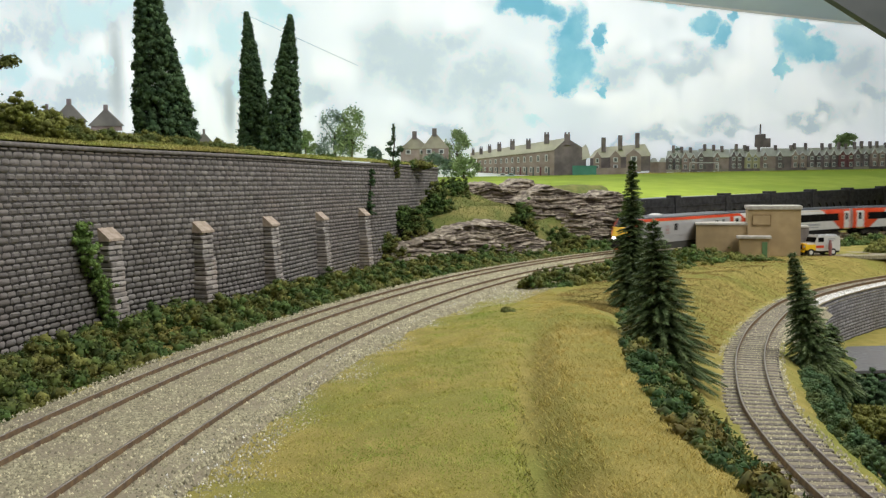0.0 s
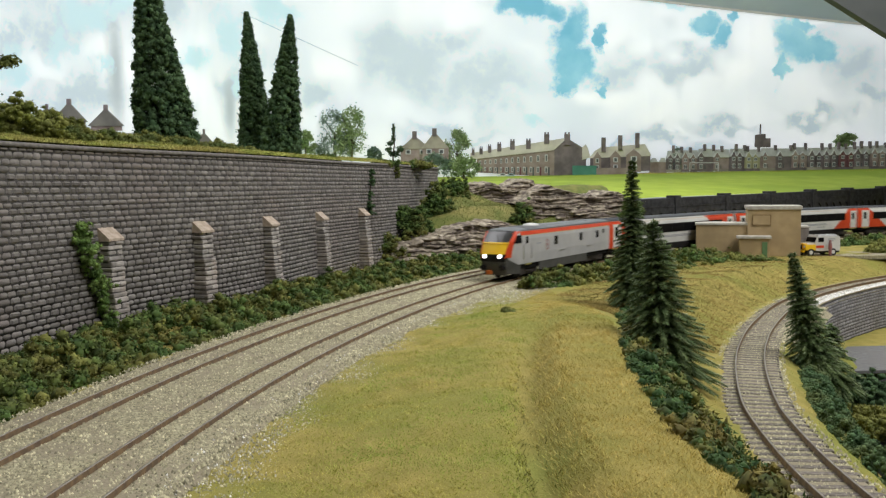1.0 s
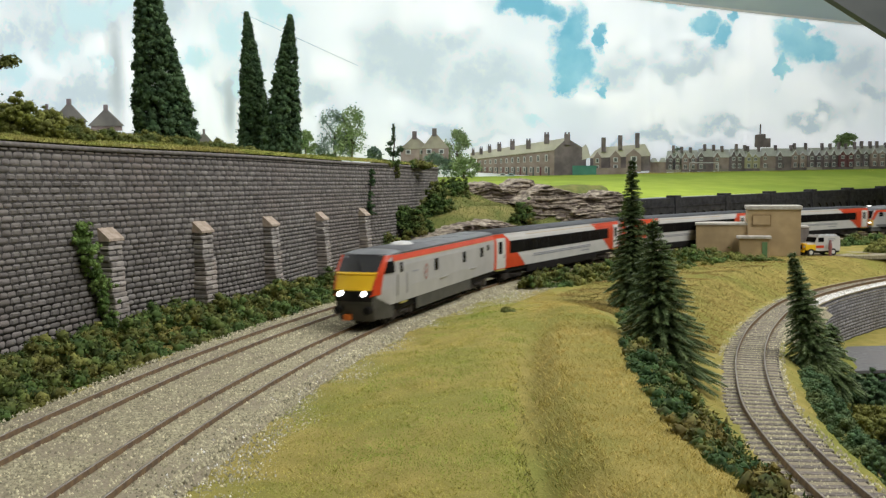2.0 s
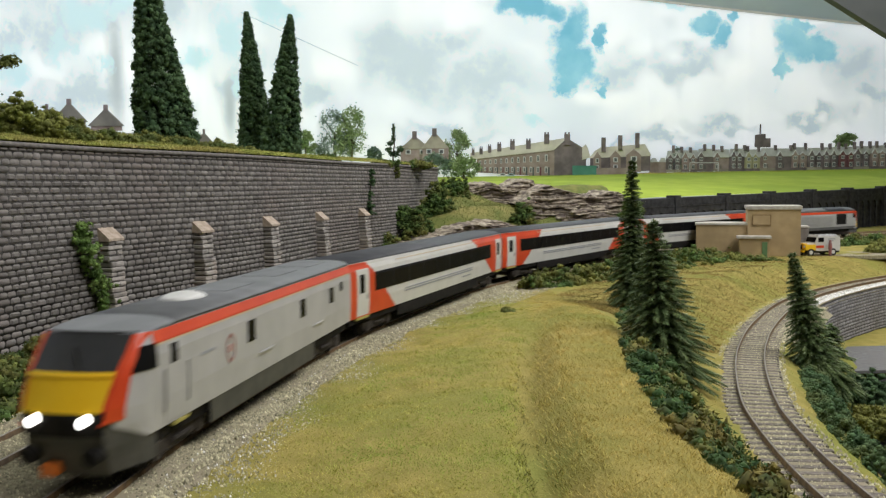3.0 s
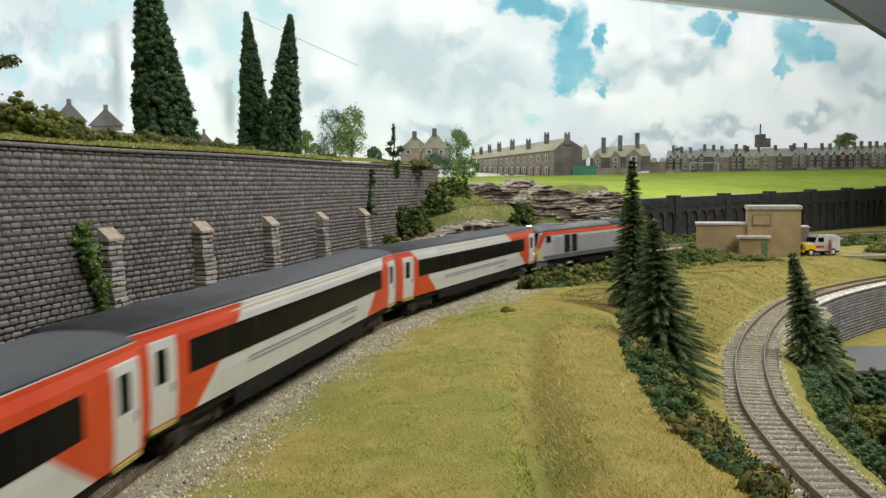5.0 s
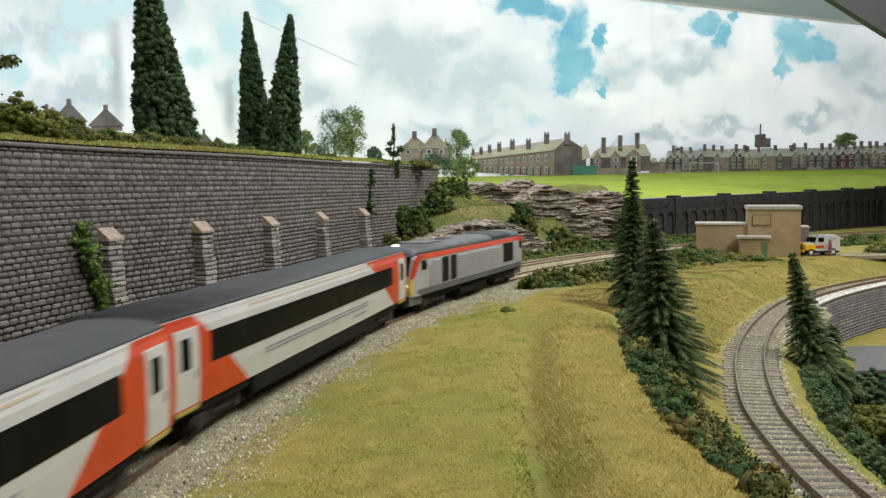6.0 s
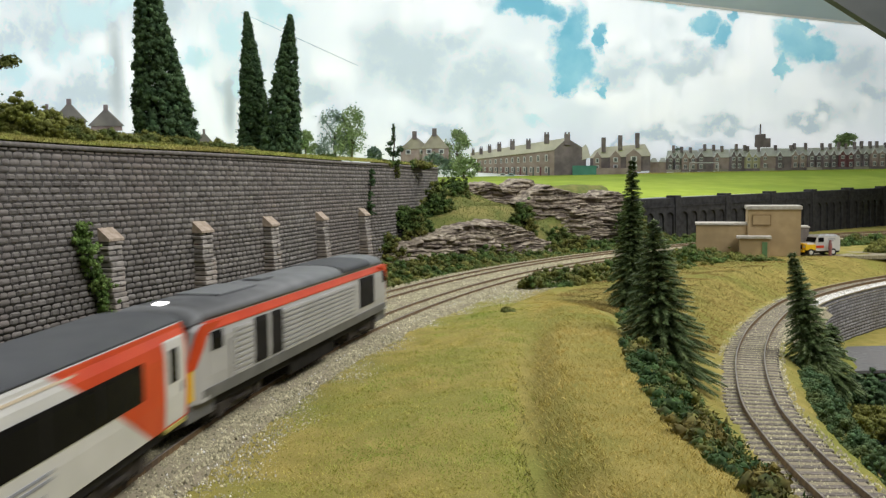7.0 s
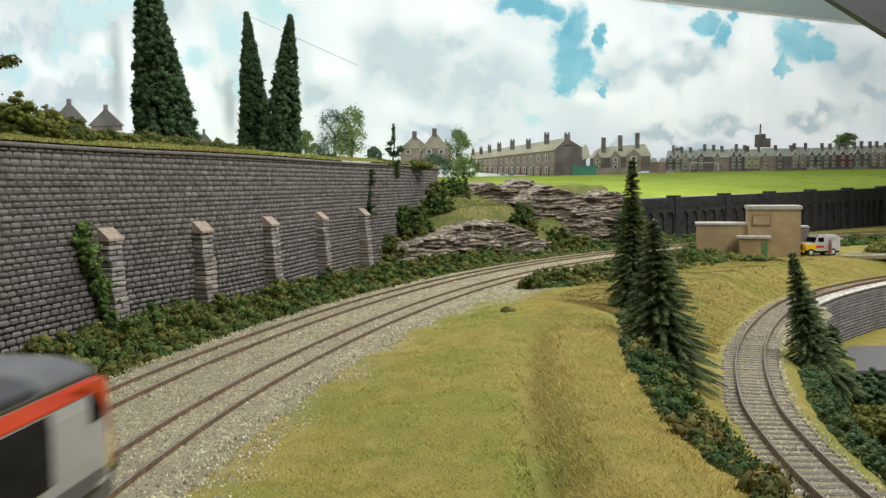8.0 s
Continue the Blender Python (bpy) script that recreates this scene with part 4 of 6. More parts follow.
def backdrop():
    s = np.arange(0, SHEET.s[-1], 8.0)
    x, y, th = SHEET.at(s)
    # slack vertical folds in the bend of the sheet
    fold = 14 * np.exp(-((x + 655) / 26) ** 2) + 9 * np.exp(-((x + 560) / 20) ** 2) + 5 * np.exp(-((x + 440) / 16) ** 2) + 1.6 * np.exp(-((x - 560) / 5) ** 2) + 1.4 * np.exp(-((x - 830) / 5) ** 2)
    x2, y2 = x + fold * np.cos(th), y - fold * np.sin(th)
    top = np.interp(x, [-1000, 560, 1148, 1900], [700, 574, 500, 405])
    rows = [np.stack([x2, y2, -60 + (top + 60) * k], 1) for k in np.linspace(0, 1, 6)]
    v = np.concatenate(rows)
    k = len(s)
    i = (np.arange(5)[:, None] * k + np.arange(k - 1)).ravel()
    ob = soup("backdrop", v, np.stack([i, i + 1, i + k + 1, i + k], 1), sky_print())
    ob.data.polygons.foreach_set("use_smooth", [True] * len(ob.data.polygons))
    tagged(ob, "curved printed backdrop of blue sky and white clouds", "backdrop", kind="structure")
    e = np.concatenate([np.stack([x2, y2 - 3, top - 4], 1), np.stack([x2, y2 - 3, top + 3], 1)])
    i = np.arange(k - 1)
    tagged(soup("backdrop_edge", e, np.stack([i, i + 1, i + k + 1, i + k], 1), M_WHITE), "white hem along the backdrop's top edge", "trim", kind="structure")
    v = []
    for q in range(k):
        v += [(x2[q], y2[q] + 4, top[q] + 2), (x2[q] * 1.05, y2[q] - 500, top[q] + 330)]
    i = 2 * np.arange(k - 1)
    m = mat("pale_liner_sheet", (0.60, 0.68, 0.73), (0.68, 0.76, 0.80), 9, 0.5, c3=(0.54, 0.62, 0.67), scale3=3)
    nt = m.node_tree
    thin, both = nt.nodes.new("ShaderNodeBsdfTranslucent"), nt.nodes.new("ShaderNodeMixShader")
    thin.inputs["Color"].default_value = (0.70, 0.80, 0.86, 1)
    both.inputs[0].default_value = 0.5
    nt.links.new(nt.nodes["Principled BSDF"].outputs[0], both.inputs[1])
    nt.links.new(thin.outputs[0], both.inputs[2])
    nt.links.new(both.outputs[0], nt.nodes["Material Output"].inputs["Surface"])
    tagged(soup("ceiling_liner", np.array(v), np.stack([i, i + 2, i + 3, i + 1], 1), m), "pale grey-blue plastic liner sloping over the backdrop", "liner", kind="structure")


backdrop()


def ceiling_slope():
    """The dark sloping roof lining over the far end."""
    bm = bmesh.new()
    prism(bm, [(637, 383), (735, 322), (1500, -98), (1500, 900), (345, 567)], 1470, 1490, "y")
    m = mat("grey_roof_lining", (0.085, 0.095, 0.095), (0.11, 0.12, 0.12), 12, 0.8)
    tagged(part("ceiling_slope", bm, m), "dark grey sloping roof lining", "ceiling", kind="structure")


ceiling_slope()


def room():
    for name, a in (("wall_north", (-2600, 2700, -900, 3400, 2760, 1400)), ("wall_south", (-2600, -2260, -900, 3400, -2200, 1400)), ("wall_west", (-2660, -2260, -900, -2600, 2760, 1400)), ("wall_east", (3400, -2260, -900, 3460, 2760, 1400))):
        tagged(part(name, one_box(*a), M_ROOM), "plain white painted room wall", "wall", kind="structure")
    tagged(part("ceiling", one_box(-2660, -2260, 1400, 3460, 2760, 1450), M_ROOM), "plain white ceiling", "ceiling", kind="structure")
    tagged(part("floor", one_box(-2660, -2260, -950, 3460, 2760, -900), M_FLOORING), "dark carpeted room floor", "floor", kind="structure")


room()


# ---- static grass ----
def blades(name, label, x, y, z, length, width, material, seed, lean=0.5):
    """Thin upright fibres, one triangle each."""
    rng = np.random.default_rng(seed)
    n = len(x)
    a = rng.uniform(0, 6.283, n)
    h = length * rng.uniform(0.5, 1.15, n)
    p = np.stack([x, y, z - 0.4], 1)
    w = np.stack([np.cos(a), np.sin(a), np.zeros(n)], 1) * width
    tip = p + np.stack([rng.normal(0, lean, n) * h, rng.normal(0, lean, n) * h, h], 1)
    v = np.stack([p - w, p + w, tip], 1).reshape(-1, 3)
    return tagged(soup(name, v, np.arange(3 * n).reshape(-1, 3), material), label, "grass", kind="stuff")


def grass_on(x0, x1, y0, y1, count, keep, seed):
    rng = np.random.default_rng(seed)
    x = rng.uniform(x0, x1, count)
    y = y0 + (y1 - y0) * rng.uniform(0, 1, count) ** 1.5
    k = keep(x, y, rng)
    x, y = x[k], y[k]
    return x, y, ground_height(x, y) + 0.9 * wobble(x, y, 26, 3)


def crest_x(y):
    return np.interp(y, [150, 337, 430, 513, 600, 660], [66, 68.5, 77, 86, 82, 80])


def crease_x(y):
    return np.interp(y, [150, 240, 311, 412, 555, 640], [24, 26, 29, 38.5, 55, 66])


def on_field(x, y, rng):
    dm, _ = MAIN.side(x, y)
    return (dm > 25 + 30 * rng.uniform(0, 1, len(x)) ** 1.7) & (x < crest_x(y) + 14) & (x < crease_x(y) + rng.uniform(-3, 8, len(x)))


def on_ridge(x, y, rng):
    return (x > crease_x(y) + rng.uniform(-4, 6, len(x))) & (x < crest_x(y) + 12)


def on_back(x, y, rng):
    dm, _ = MAIN.side(x, y)
    db, _ = BRANCH.side(x, y)
    return (dm > 70) & (db < -19 - rng.uniform(0, 6, len(x))) & ((x > crest_x(y) + 4 + rng.uniform(0, 14, len(x))) | (y > 760))


def on_verge(x, y, rng):
    db, _ = BRANCH.side(x, y)
    return ((db > 17) & (db < 30)) | ((db < -16) & (db > -34))


blades("grass_field", "short mixed green and straw static grass", *grass_on(-70, 95, 130, 760, 240000, on_field, 71), 1.15, 0.15, M_BLADE, 72, 0.9)
blades("grass_ridge", "long straw-coloured static grass on the ridge", *grass_on(15, 105, 130, 760, 145000, on_ridge, 73), 1.4, 0.13, M_BLADE_DRY, 74, 0.9)
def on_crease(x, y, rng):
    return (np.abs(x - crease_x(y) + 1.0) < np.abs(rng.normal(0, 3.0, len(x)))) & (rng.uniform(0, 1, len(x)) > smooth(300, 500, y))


# A strip of darker blades added to deepen the shadow in the crease.
blades("grass_crease", "darker grass painting the shade in the fold of the field", *grass_on(15, 75, 150, 560, 26000, on_crease, 83), 2.0, 0.2, M_CREASE_SHADE, 84, 0.7)
blades("grass_bank", "straw and olive static grass around the building", *grass_on(60, 620, 560, 1090, 320000, on_back, 75), 1.5, 0.24, M_BLADE_BANK, 76, 0.9)
blades("grass_verge", "sparse pale grass beside the branch ballast", *grass_on(90, 420, 180, 800, 22000, on_verge, 77), 1.5, 0.2, M_BLADE, 78, 0.9)


def grass_upper():
    rng = np.random.default_rng(79)
    s, o = rng.uniform(240, WALL.s[-1], 42000), -rng.uniform(0, 1, 42000) ** 1.6 * 75
    x, y, _ = WALL.at(s, o)
    z = WALL_TOP + 3.4 + np.interp(-o, [0, 30, 140, 700], [0.6, 5, 12, 14])
    blades("grass_upper", "pale green grass along the top of the wall", x, y, z, 2.4, 0.3, M_BLADE_GREEN, 80, 0.8)


grass_upper()


def grass_hill():
    rng = np.random.default_rng(81)
    x, y = rng.uniform(-60, 200, 26000), rng.uniform(1010, 1260, 26000)
    z = hill_height(x, y)
    k = z > 8
    blades("grass_hill", "short olive grass on the hillside", x[k], y[k], z[k], 2.6, 0.3, M_BLADE_HILL, 82, 0.7)


grass_hill()

# ---- planting ----
UPPER_BUSHES = [
    (-272, 548, 117, 42, 30, 26, M_FOLIAGE_LIGHT, "large light green bush above the wall"),
    (-238, 566, 117, 18, 20, 13, M_FOLIAGE_OLIVE, "low olive bush above the wall"),
    (-238, 622, 117, 20, 22, 10, M_FOLIAGE_OLIVE, "low olive bush above the wall"),
    (-224, 665, 117, 18, 20, 10, M_FOLIAGE_OLIVE, "low olive bush above the wall"),
    (-206, 700, 117, 17, 20, 9, M_FOLIAGE_OLIVE, "low olive bush beside the cypress"),
    (-188, 745, 116, 16, 18, 8, M_FOLIAGE_OLIVE, "low olive bush below the cypress"),
    (-172, 800, 115, 8, 12, 6, M_FOLIAGE_OLIVE, "small olive tuft above the wall"),
    (-190, 868, 116, 12, 12, 12, M_FOLIAGE_DARK, "dark bush at the foot of the cypress"),
    (-126, 940, 111, 16, 18, 7, M_FOLIAGE, "green bush overhanging the wall top"),
    (-70, 1040, 110, 12, 14, 6, M_FOLIAGE, "green bush overhanging the wall top"),
    (-34, 1160, 110, 20, 30, 7, M_FOLIAGE, "green bush along the end of the wall"),
]
HILL_BUSHES = [
    (-48, 1074, 12, 42, 22, 50, M_FOLIAGE, "tall green bush below the wall end"),
    (-78, 1020, -4, 36, 24, 40, M_FOLIAGE, "dense green bush at the foot of the wall"),
    (14, 1212, 44, 36, 26, 56, M_FOLIAGE, "large green bush between wall and rocks"),
    (-8, 1140, 24, 30, 24, 60, M_FOLIAGE, "green bush beside the wall end"),
    (104, 1140, 26, 18, 14, 38, M_FOLIAGE, "green bush between the rock faces"),
    (146, 1160, 2, 40, 14, 26, M_FOLIAGE, "green bush below the rock face"),
    (262, 1215, 20, 18, 18, 44, M_FOLIAGE, "green bush at the end of the rock face"),
]
LOW_BUSHES = [
    (320, 1120, -6, 22, 10, 14, M_FOLIAGE, "low scrub beside the tan building"),
    (342, 1010, -7, 46, 12, 10, M_FOLIAGE_OLIVE, "low olive scrub before the tan building"),
    (286, 1035, -6, 22, 12, 14, M_FOLIAGE, "low green scrub before the tan building"),
    (560, 1110, -6, 30, 20, 20, M_FOLIAGE_OLIVE, "olive bush beside the gravel"),
    (286, 600, -70, 26, 22, 26, M_FOLIAGE_DARK, "dark bush below the branch line"),
    (264, 525, -64, 26, 26, 14, M_FOLIAGE_OLIVE, "olive bush below the hedge"),
    (86, 560, -4, 9, 12, 7, M_FOLIAGE_BLUE, "blue-green bush on the slope"),
    (44, 590, -2, 5, 7, 4, M_FOLIAGE_OLIVE, "small olive tuft on the ridge"),
]
for bx, by, bz, rx, ry, rz, m, lab in UPPER_BUSHES + HILL_BUSHES + LOW_BUSHES:
    bush(bx, by, bz, rx, ry, rz, m, lab, int(abs(bx) + by), 2.6 if by < 900 else 3.6)


def ivy(label, spots, seed, material):
    """Creeper that hangs on the wall: overlapping flat patches of small leaves."""
    rng = np.random.default_rng(seed)
    t = thing("ivy", label, "climbing plant", group="creepers on the wall")
    pts, stem = [], bmesh.new()
    last = None
    for y0, z, w, h, out in spots:
        sl = float(np.interp(y0, WALL.y, WALL.s))
        n = int(w * h * 0.8)
        a, b, c = rng.normal(0, w * 0.42, n), rng.normal(0, h * 0.42, n), np.abs(rng.normal(0, out * 0.5, n)) + 1.0
        x, y, _ = WALL.at(sl + a, c)
        pts.append(np.stack([x, y, z + b], 1))
        x, y, _ = WALL.at(sl, 2.0)
        if last is not None:
            tube(stem, last, (x, y, z), 0.6, 0.5, 6)
        last = (x, y, z)
    c = np.vstack(pts)
    v, f = lumps(c, rng.uniform(0.9, 2.2, len(c)), rng, 0.9, 60, 0.26)
    soup("foliage", v, f, material, t)
    part("stem", stem, M_BARK, t, "thin woody stem")


ivy("bright green ivy climbing a buttress", [(522, 60, 7, 7, 8), (523, 52, 8, 7, 9), (526, 42, 7, 7, 9), (532, 34, 7, 6, 10), (535, 28, 7, 6, 12), (538, 18, 5, 6, 13), (541, 9, 5, 5, 13), (540, 1, 7, 5, 14), (530, -2, 12, 4, 14)], 91, M_IVY)
ivy("dark creeper hanging down the wall", [(982, 100, 3, 5, 4), (980, 90, 4, 6, 5), (978, 76, 3, 7, 4), (976, 64, 4, 5, 5), (976, 56, 5, 5, 6)], 92, M_FOLIAGE_DARK)
ivy("green creeper trailing from the wall top", [(1052, 112, 6, 4, 8), (1054, 104, 4, 5, 6), (1055, 96, 2, 5, 4)], 93, M_FOLIAGE)


def twisted_shrub():
    t = thing("twisted_shrub", "small dark twisted shrub on top of the wall", "shrub", pose(-0.0575, 1.056, 0.111))
    rng = np.random.default_rng(94)
    bm = bmesh.new()
    spots = [(0, 0, 0), (-1, 0, 10), (1, 0, 22), (0, 0, 36), (0.5, 0, 47)]
    for a, b in zip(spots[:-1], spots[1:]):
        tube(bm, a, b, 1.0, 0.8, 6)
    tube(bm, (0, 0, 10), (8, 0, 18), 0.8, 0.5, 6)
    part("stem", bm, M_BARK, t)
    c = [(-4, 24, 5, 4), (-6, 17, 4, 3), (8, 17, 5, 4), (4, 12, 5, 4), (0, 40, 2, 6), (0, 30, 3, 5), (-2, 12, 4, 3)]
    pts = np.vstack([np.array([x, 0, z]) + rng.normal(0, 0.42, (90, 3)) * np.array([rx, 4, rz]) for x, z, rx, rz in c])
    v, f = leaf_cloud(pts, 1.3, rng)
    soup("foliage", v, f, M_FOLIAGE_DARK, t)


twisted_shrub()


def overhanging_tree():
    t = thing("leafy_branch_tree", "light green leafy tree leaning over the wall", "tree", pose(-0.292, 0.56, 0.112))
    rng = np.random.default_rng(95)
    bm = bmesh.new()
    tube(bm, (-6, 0, 0), (-4, 0, 40), 2.5, 1.6, 8)
    tube(bm, (-4, 0, 40), (22, 0, 52), 1.4, 0.5, 6)
    tube(bm, (-4, 0, 30), (10, 0, 22), 1.2, 0.5, 6)
    part("trunk", bm, M_BARK, t)
    pts = np.vstack([np.array(c) + rng.normal(0, 0.45, (140, 3)) * np.array(r) for c, r in (((12, 0, 53), (9, 6, 3)), ((22, 0, 53), (6, 5, 4)), ((2, 0, 54), (8, 6, 3)), ((4, 0, 30), (9, 8, 8)), ((10, 0, 22), (9, 8, 6)))])
    v, f = leaf_cloud(pts, 1.3, rng)
    soup("crown", v, f, M_FOLIAGE_OLIVE, t, "sparse light green leaves")


overhanging_tree()


# ---- lower ground right of the branch ----
def low_wall():
    """The stone retaining wall that carries the branch line."""
    s0, s1 = 690.0, 1190.0
    v, f = sweep(BRANCH, s0, s1, [(18, -74), (18, -25.6), (22, -25.6), (23.5, -74)], 0, 0)
    w = tagged(soup("wall_branch", v, f, M_MORTAR), "grey stone retaining wall below the branch line", "wall", kind="structure")
    v, f = sweep(BRANCH, s0, s1, [(19.5, -25.6), (19.5, -24.7), (23.0, -24.7), (23.0, -25.6)], 0, 0)
    soup("coping", v, f, M_BALLAST, w, "pale gravelled coping")
    rng = np.random.default_rng(13)
    vs, fs, k, z = [], [], 0, -73.0
    while z < -26:
        h = rng.uniform(2.7, 3.4)
        s = s0 + rng.uniform(0, 5)
        while s < s1 - 8:
            wd = rng.uniform(5, 10)
            x, y, th = BRANCH.at(s + wd / 2, 22.1 - (z + 25) / 35)
            pv, pf = stone_box(wd, min(h, -25.3 - z), rng)
            pv[:, 1] *= 0.5
            a = -math.pi / 2 - th
            c, q = math.cos(a), math.sin(a)
            vs.append(np.stack([pv[:, 0] * c - pv[:, 1] * q + x, pv[:, 0] * q + pv[:, 1] * c + y, pv[:, 2] + z], 1))
            fs.append(pf + k)
            k += 16
            s += wd
        z += h
    tagged(soup("stonework", np.vstack(vs), np.vstack(fs), M_STONE_BLUE, w, "blue-grey coursed stones"), kind="stuff")


low_wall()


def low_road():
    bm = bmesh.new()
    pts = [(322, 708), (700, 735), (700, 840), (376, 815), (345, 770)]
    prism(bm, pts, -71, -68.6, "z")
    tagged(part("road", bm, M_ROAD), "grey model road below the branch line", "road", kind="structure")
    bm = one_box(0, 0, 0, 14, 5, 3.5, 1.0)
    ob = part("white_pebble", bm, M_WHITE)
    ob.matrix_world = pose(0.285, 0.578, -0.068, 0, 0, 20)
    tagged(ob, "small white stone lying in the grass", "stone")


low_road()


def gravel():
    bm = bmesh.new()
    pts = [(416 + 118 + 112 * math.cos(a) * (1 + 0.1 * math.sin(5 * a)), 1094 + 32 * math.sin(a) * (1 + 0.12 * math.cos(3 * a))) for a in np.linspace(0, 6.283, 40, endpoint=False)]
    prism(bm, pts, -9, -4.6, "z")
    tagged(part("pavement_gravel", bm, M_BALLAST), "pale gravel patch under the parked car", "gravel", kind="structure")


gravel()


def toy_figure():
    """A painted model figure beside the car, as one plain mesh."""
    bm = bmesh.new()
    tube(bm, (0, 0, 0), (0, 0, 8.5), 1.7, 2.0, 10)
    tube(bm, (0, 0, 8.5), (0, 0, 15.5), 2.5, 1.9, 10)
    tube(bm, (0, 0, 15.5), (0, 0, 19), 1.4, 1.3, 10)
    ob = part("toy_figure", bm, M_FIGURE)
    ob.matrix_world = pose(0.4665, 1.062, -0.0046)
    tagged(ob, "small painted toy figure beside the parked car", "toy figure")


toy_figure()


# ---- printed town at the foot of the sky ----
def at_depth(d):
    """Places on an upright sheet d mm away: units right of the middle and up from eye level."""
    k = d / 1564.0
    return lambda a, b: (k * (a - 784 + 0.0101 * (328 - b)), 85.4 + k * (328 - b - 0.0101 * (a - 784)))


def relief(name, outline, d, thick, material, parent, label=""):
    to = at_depth(d)
    bm = prism(bmesh.new(), [to(a, b) for a, b in outline], d - thick, d, "y")
    return part(name, bm, material, parent, label)


def rect(a, b, w, h):
    return [(a - w / 2, b - h), (a + w / 2, b - h), (a + w / 2, b), (a - w / 2, b)]


def terrace():
    d = 2368.0
    t = thing("terraced_houses", "long brown brick terrace with slate roof on the printed backdrop", "houses")
    w = relief("front_wall", [(825, 284), (981, 266), (981, 314), (825, 305)], d, 3, M_BRICK, t)
    relief("gable_wall", [(981, 266), (1003, 246), (1037, 266), (1037, 313), (981, 314)], d, 4, M_BRICK_DARK, t)
    relief("roof", [(822, 285), (833, 272), (1003, 245), (980, 267)], d, 6, M_SLATE, t)
    for a, top, wd in ((838, 263, 5), (852, 261, 5.5), (867, 257, 6), (884, 253, 7), (907, 248, 8), (935, 247, 8), (967, 236, 9), (1003, 236, 10)):
        c = relief("chimney", rect(a, top + wd * 1.9 + 3, wd, wd * 1.9), d, 8, M_BRICK_DARK, t, "dark brick chimney")
        for k in (-0.3, 0.3):
            relief("chimney_pot", rect(a + k * wd, top + 3.5, wd * 0.28, 4), d, 7, M_BRICK_DARK, c)
    for i in range(14):
        u = (i + 0.5) / 14
        u = 1 - (1 - u) ** 0.8
        a = 829 + 148 * u
        e, g = 284 - 18 * u, 305 + 9 * u
        hgt = g - e
        for row, lo in ((0.42, 0.26), (0.86, 0.24)):
            f = relief("window", rect(a, e + hgt * row, 2.4 + 2.6 * u, hgt * lo), d, 3.6, M_PALE, t, "pale framed window")
            relief("pane", rect(a, e + hgt * row - 0.8, 1.3 + 1.5 * u, hgt * lo - 2.2), d, 4.0, M_PANE, f)
        relief("door", rect(a + 2.6 + 2.2 * u, g, 1.6 + 1.6 * u, hgt * 0.36), d, 3.6, M_PANE if i % 3 else M_MAROON, t, "narrow front door")


def villas():
    d = 2364.0
    t = thing("brick_villas", "brown brick villas with tall chimneys on the printed backdrop", "houses")
    relief("wall", [(1044, 280), (1150, 276), (1150, 303), (1044, 308)], d, 3, M_BRICK_DARK, t)
    relief("roof", [(1042, 281), (1052, 268), (1062, 262), (1140, 256), (1152, 277)], d, 5, M_SLATE, t)
    for a, b, w, h in ((1056, 306, 14, 36), (1088, 305, 18, 37), (1120, 305, 26, 40)):
        relief("gable", [(a - w / 2, b), (a - w / 2, b - h * 0.72), (a, b - h), (a + w / 2, b - h * 0.72), (a + w / 2, b)], d, 8, M_BRICK, t)
        for row in (0.46, 0.12):
            f = relief("window", rect(a, b - h * row, w * 0.42, h * 0.22), d, 8.6, M_PALE, t, "pale framed window")
            relief("pane", rect(a, b - h * row - 1, w * 0.26, h * 0.22 - 2), d, 9.0, M_PANE, f)
    for a, top in ((1067, 244), (1096, 240), (1126, 236)):
        relief("chimney", rect(a, top + 27, 7, 26), d, 9, M_BRICK_DARK, t, "tall dark chimney")
    relief("outhouse", [(1030, 262), (1036, 256), (1040, 262), (1045, 280), (1030, 284)], d, 2, M_SLATE, t)
    s = thing("green_shed", "green metal shed beside the terrace", "shed")
    relief("wall", rect(1034, 314, 42, 20), d - 12, 6, M_GREEN_SHED, s)
    f = thing("brick_garden_wall", "low brown garden wall beside the green shed", "garden wall")
    relief("wall", rect(1082, 310, 54, 12), d - 14, 4, M_BRICK, f)


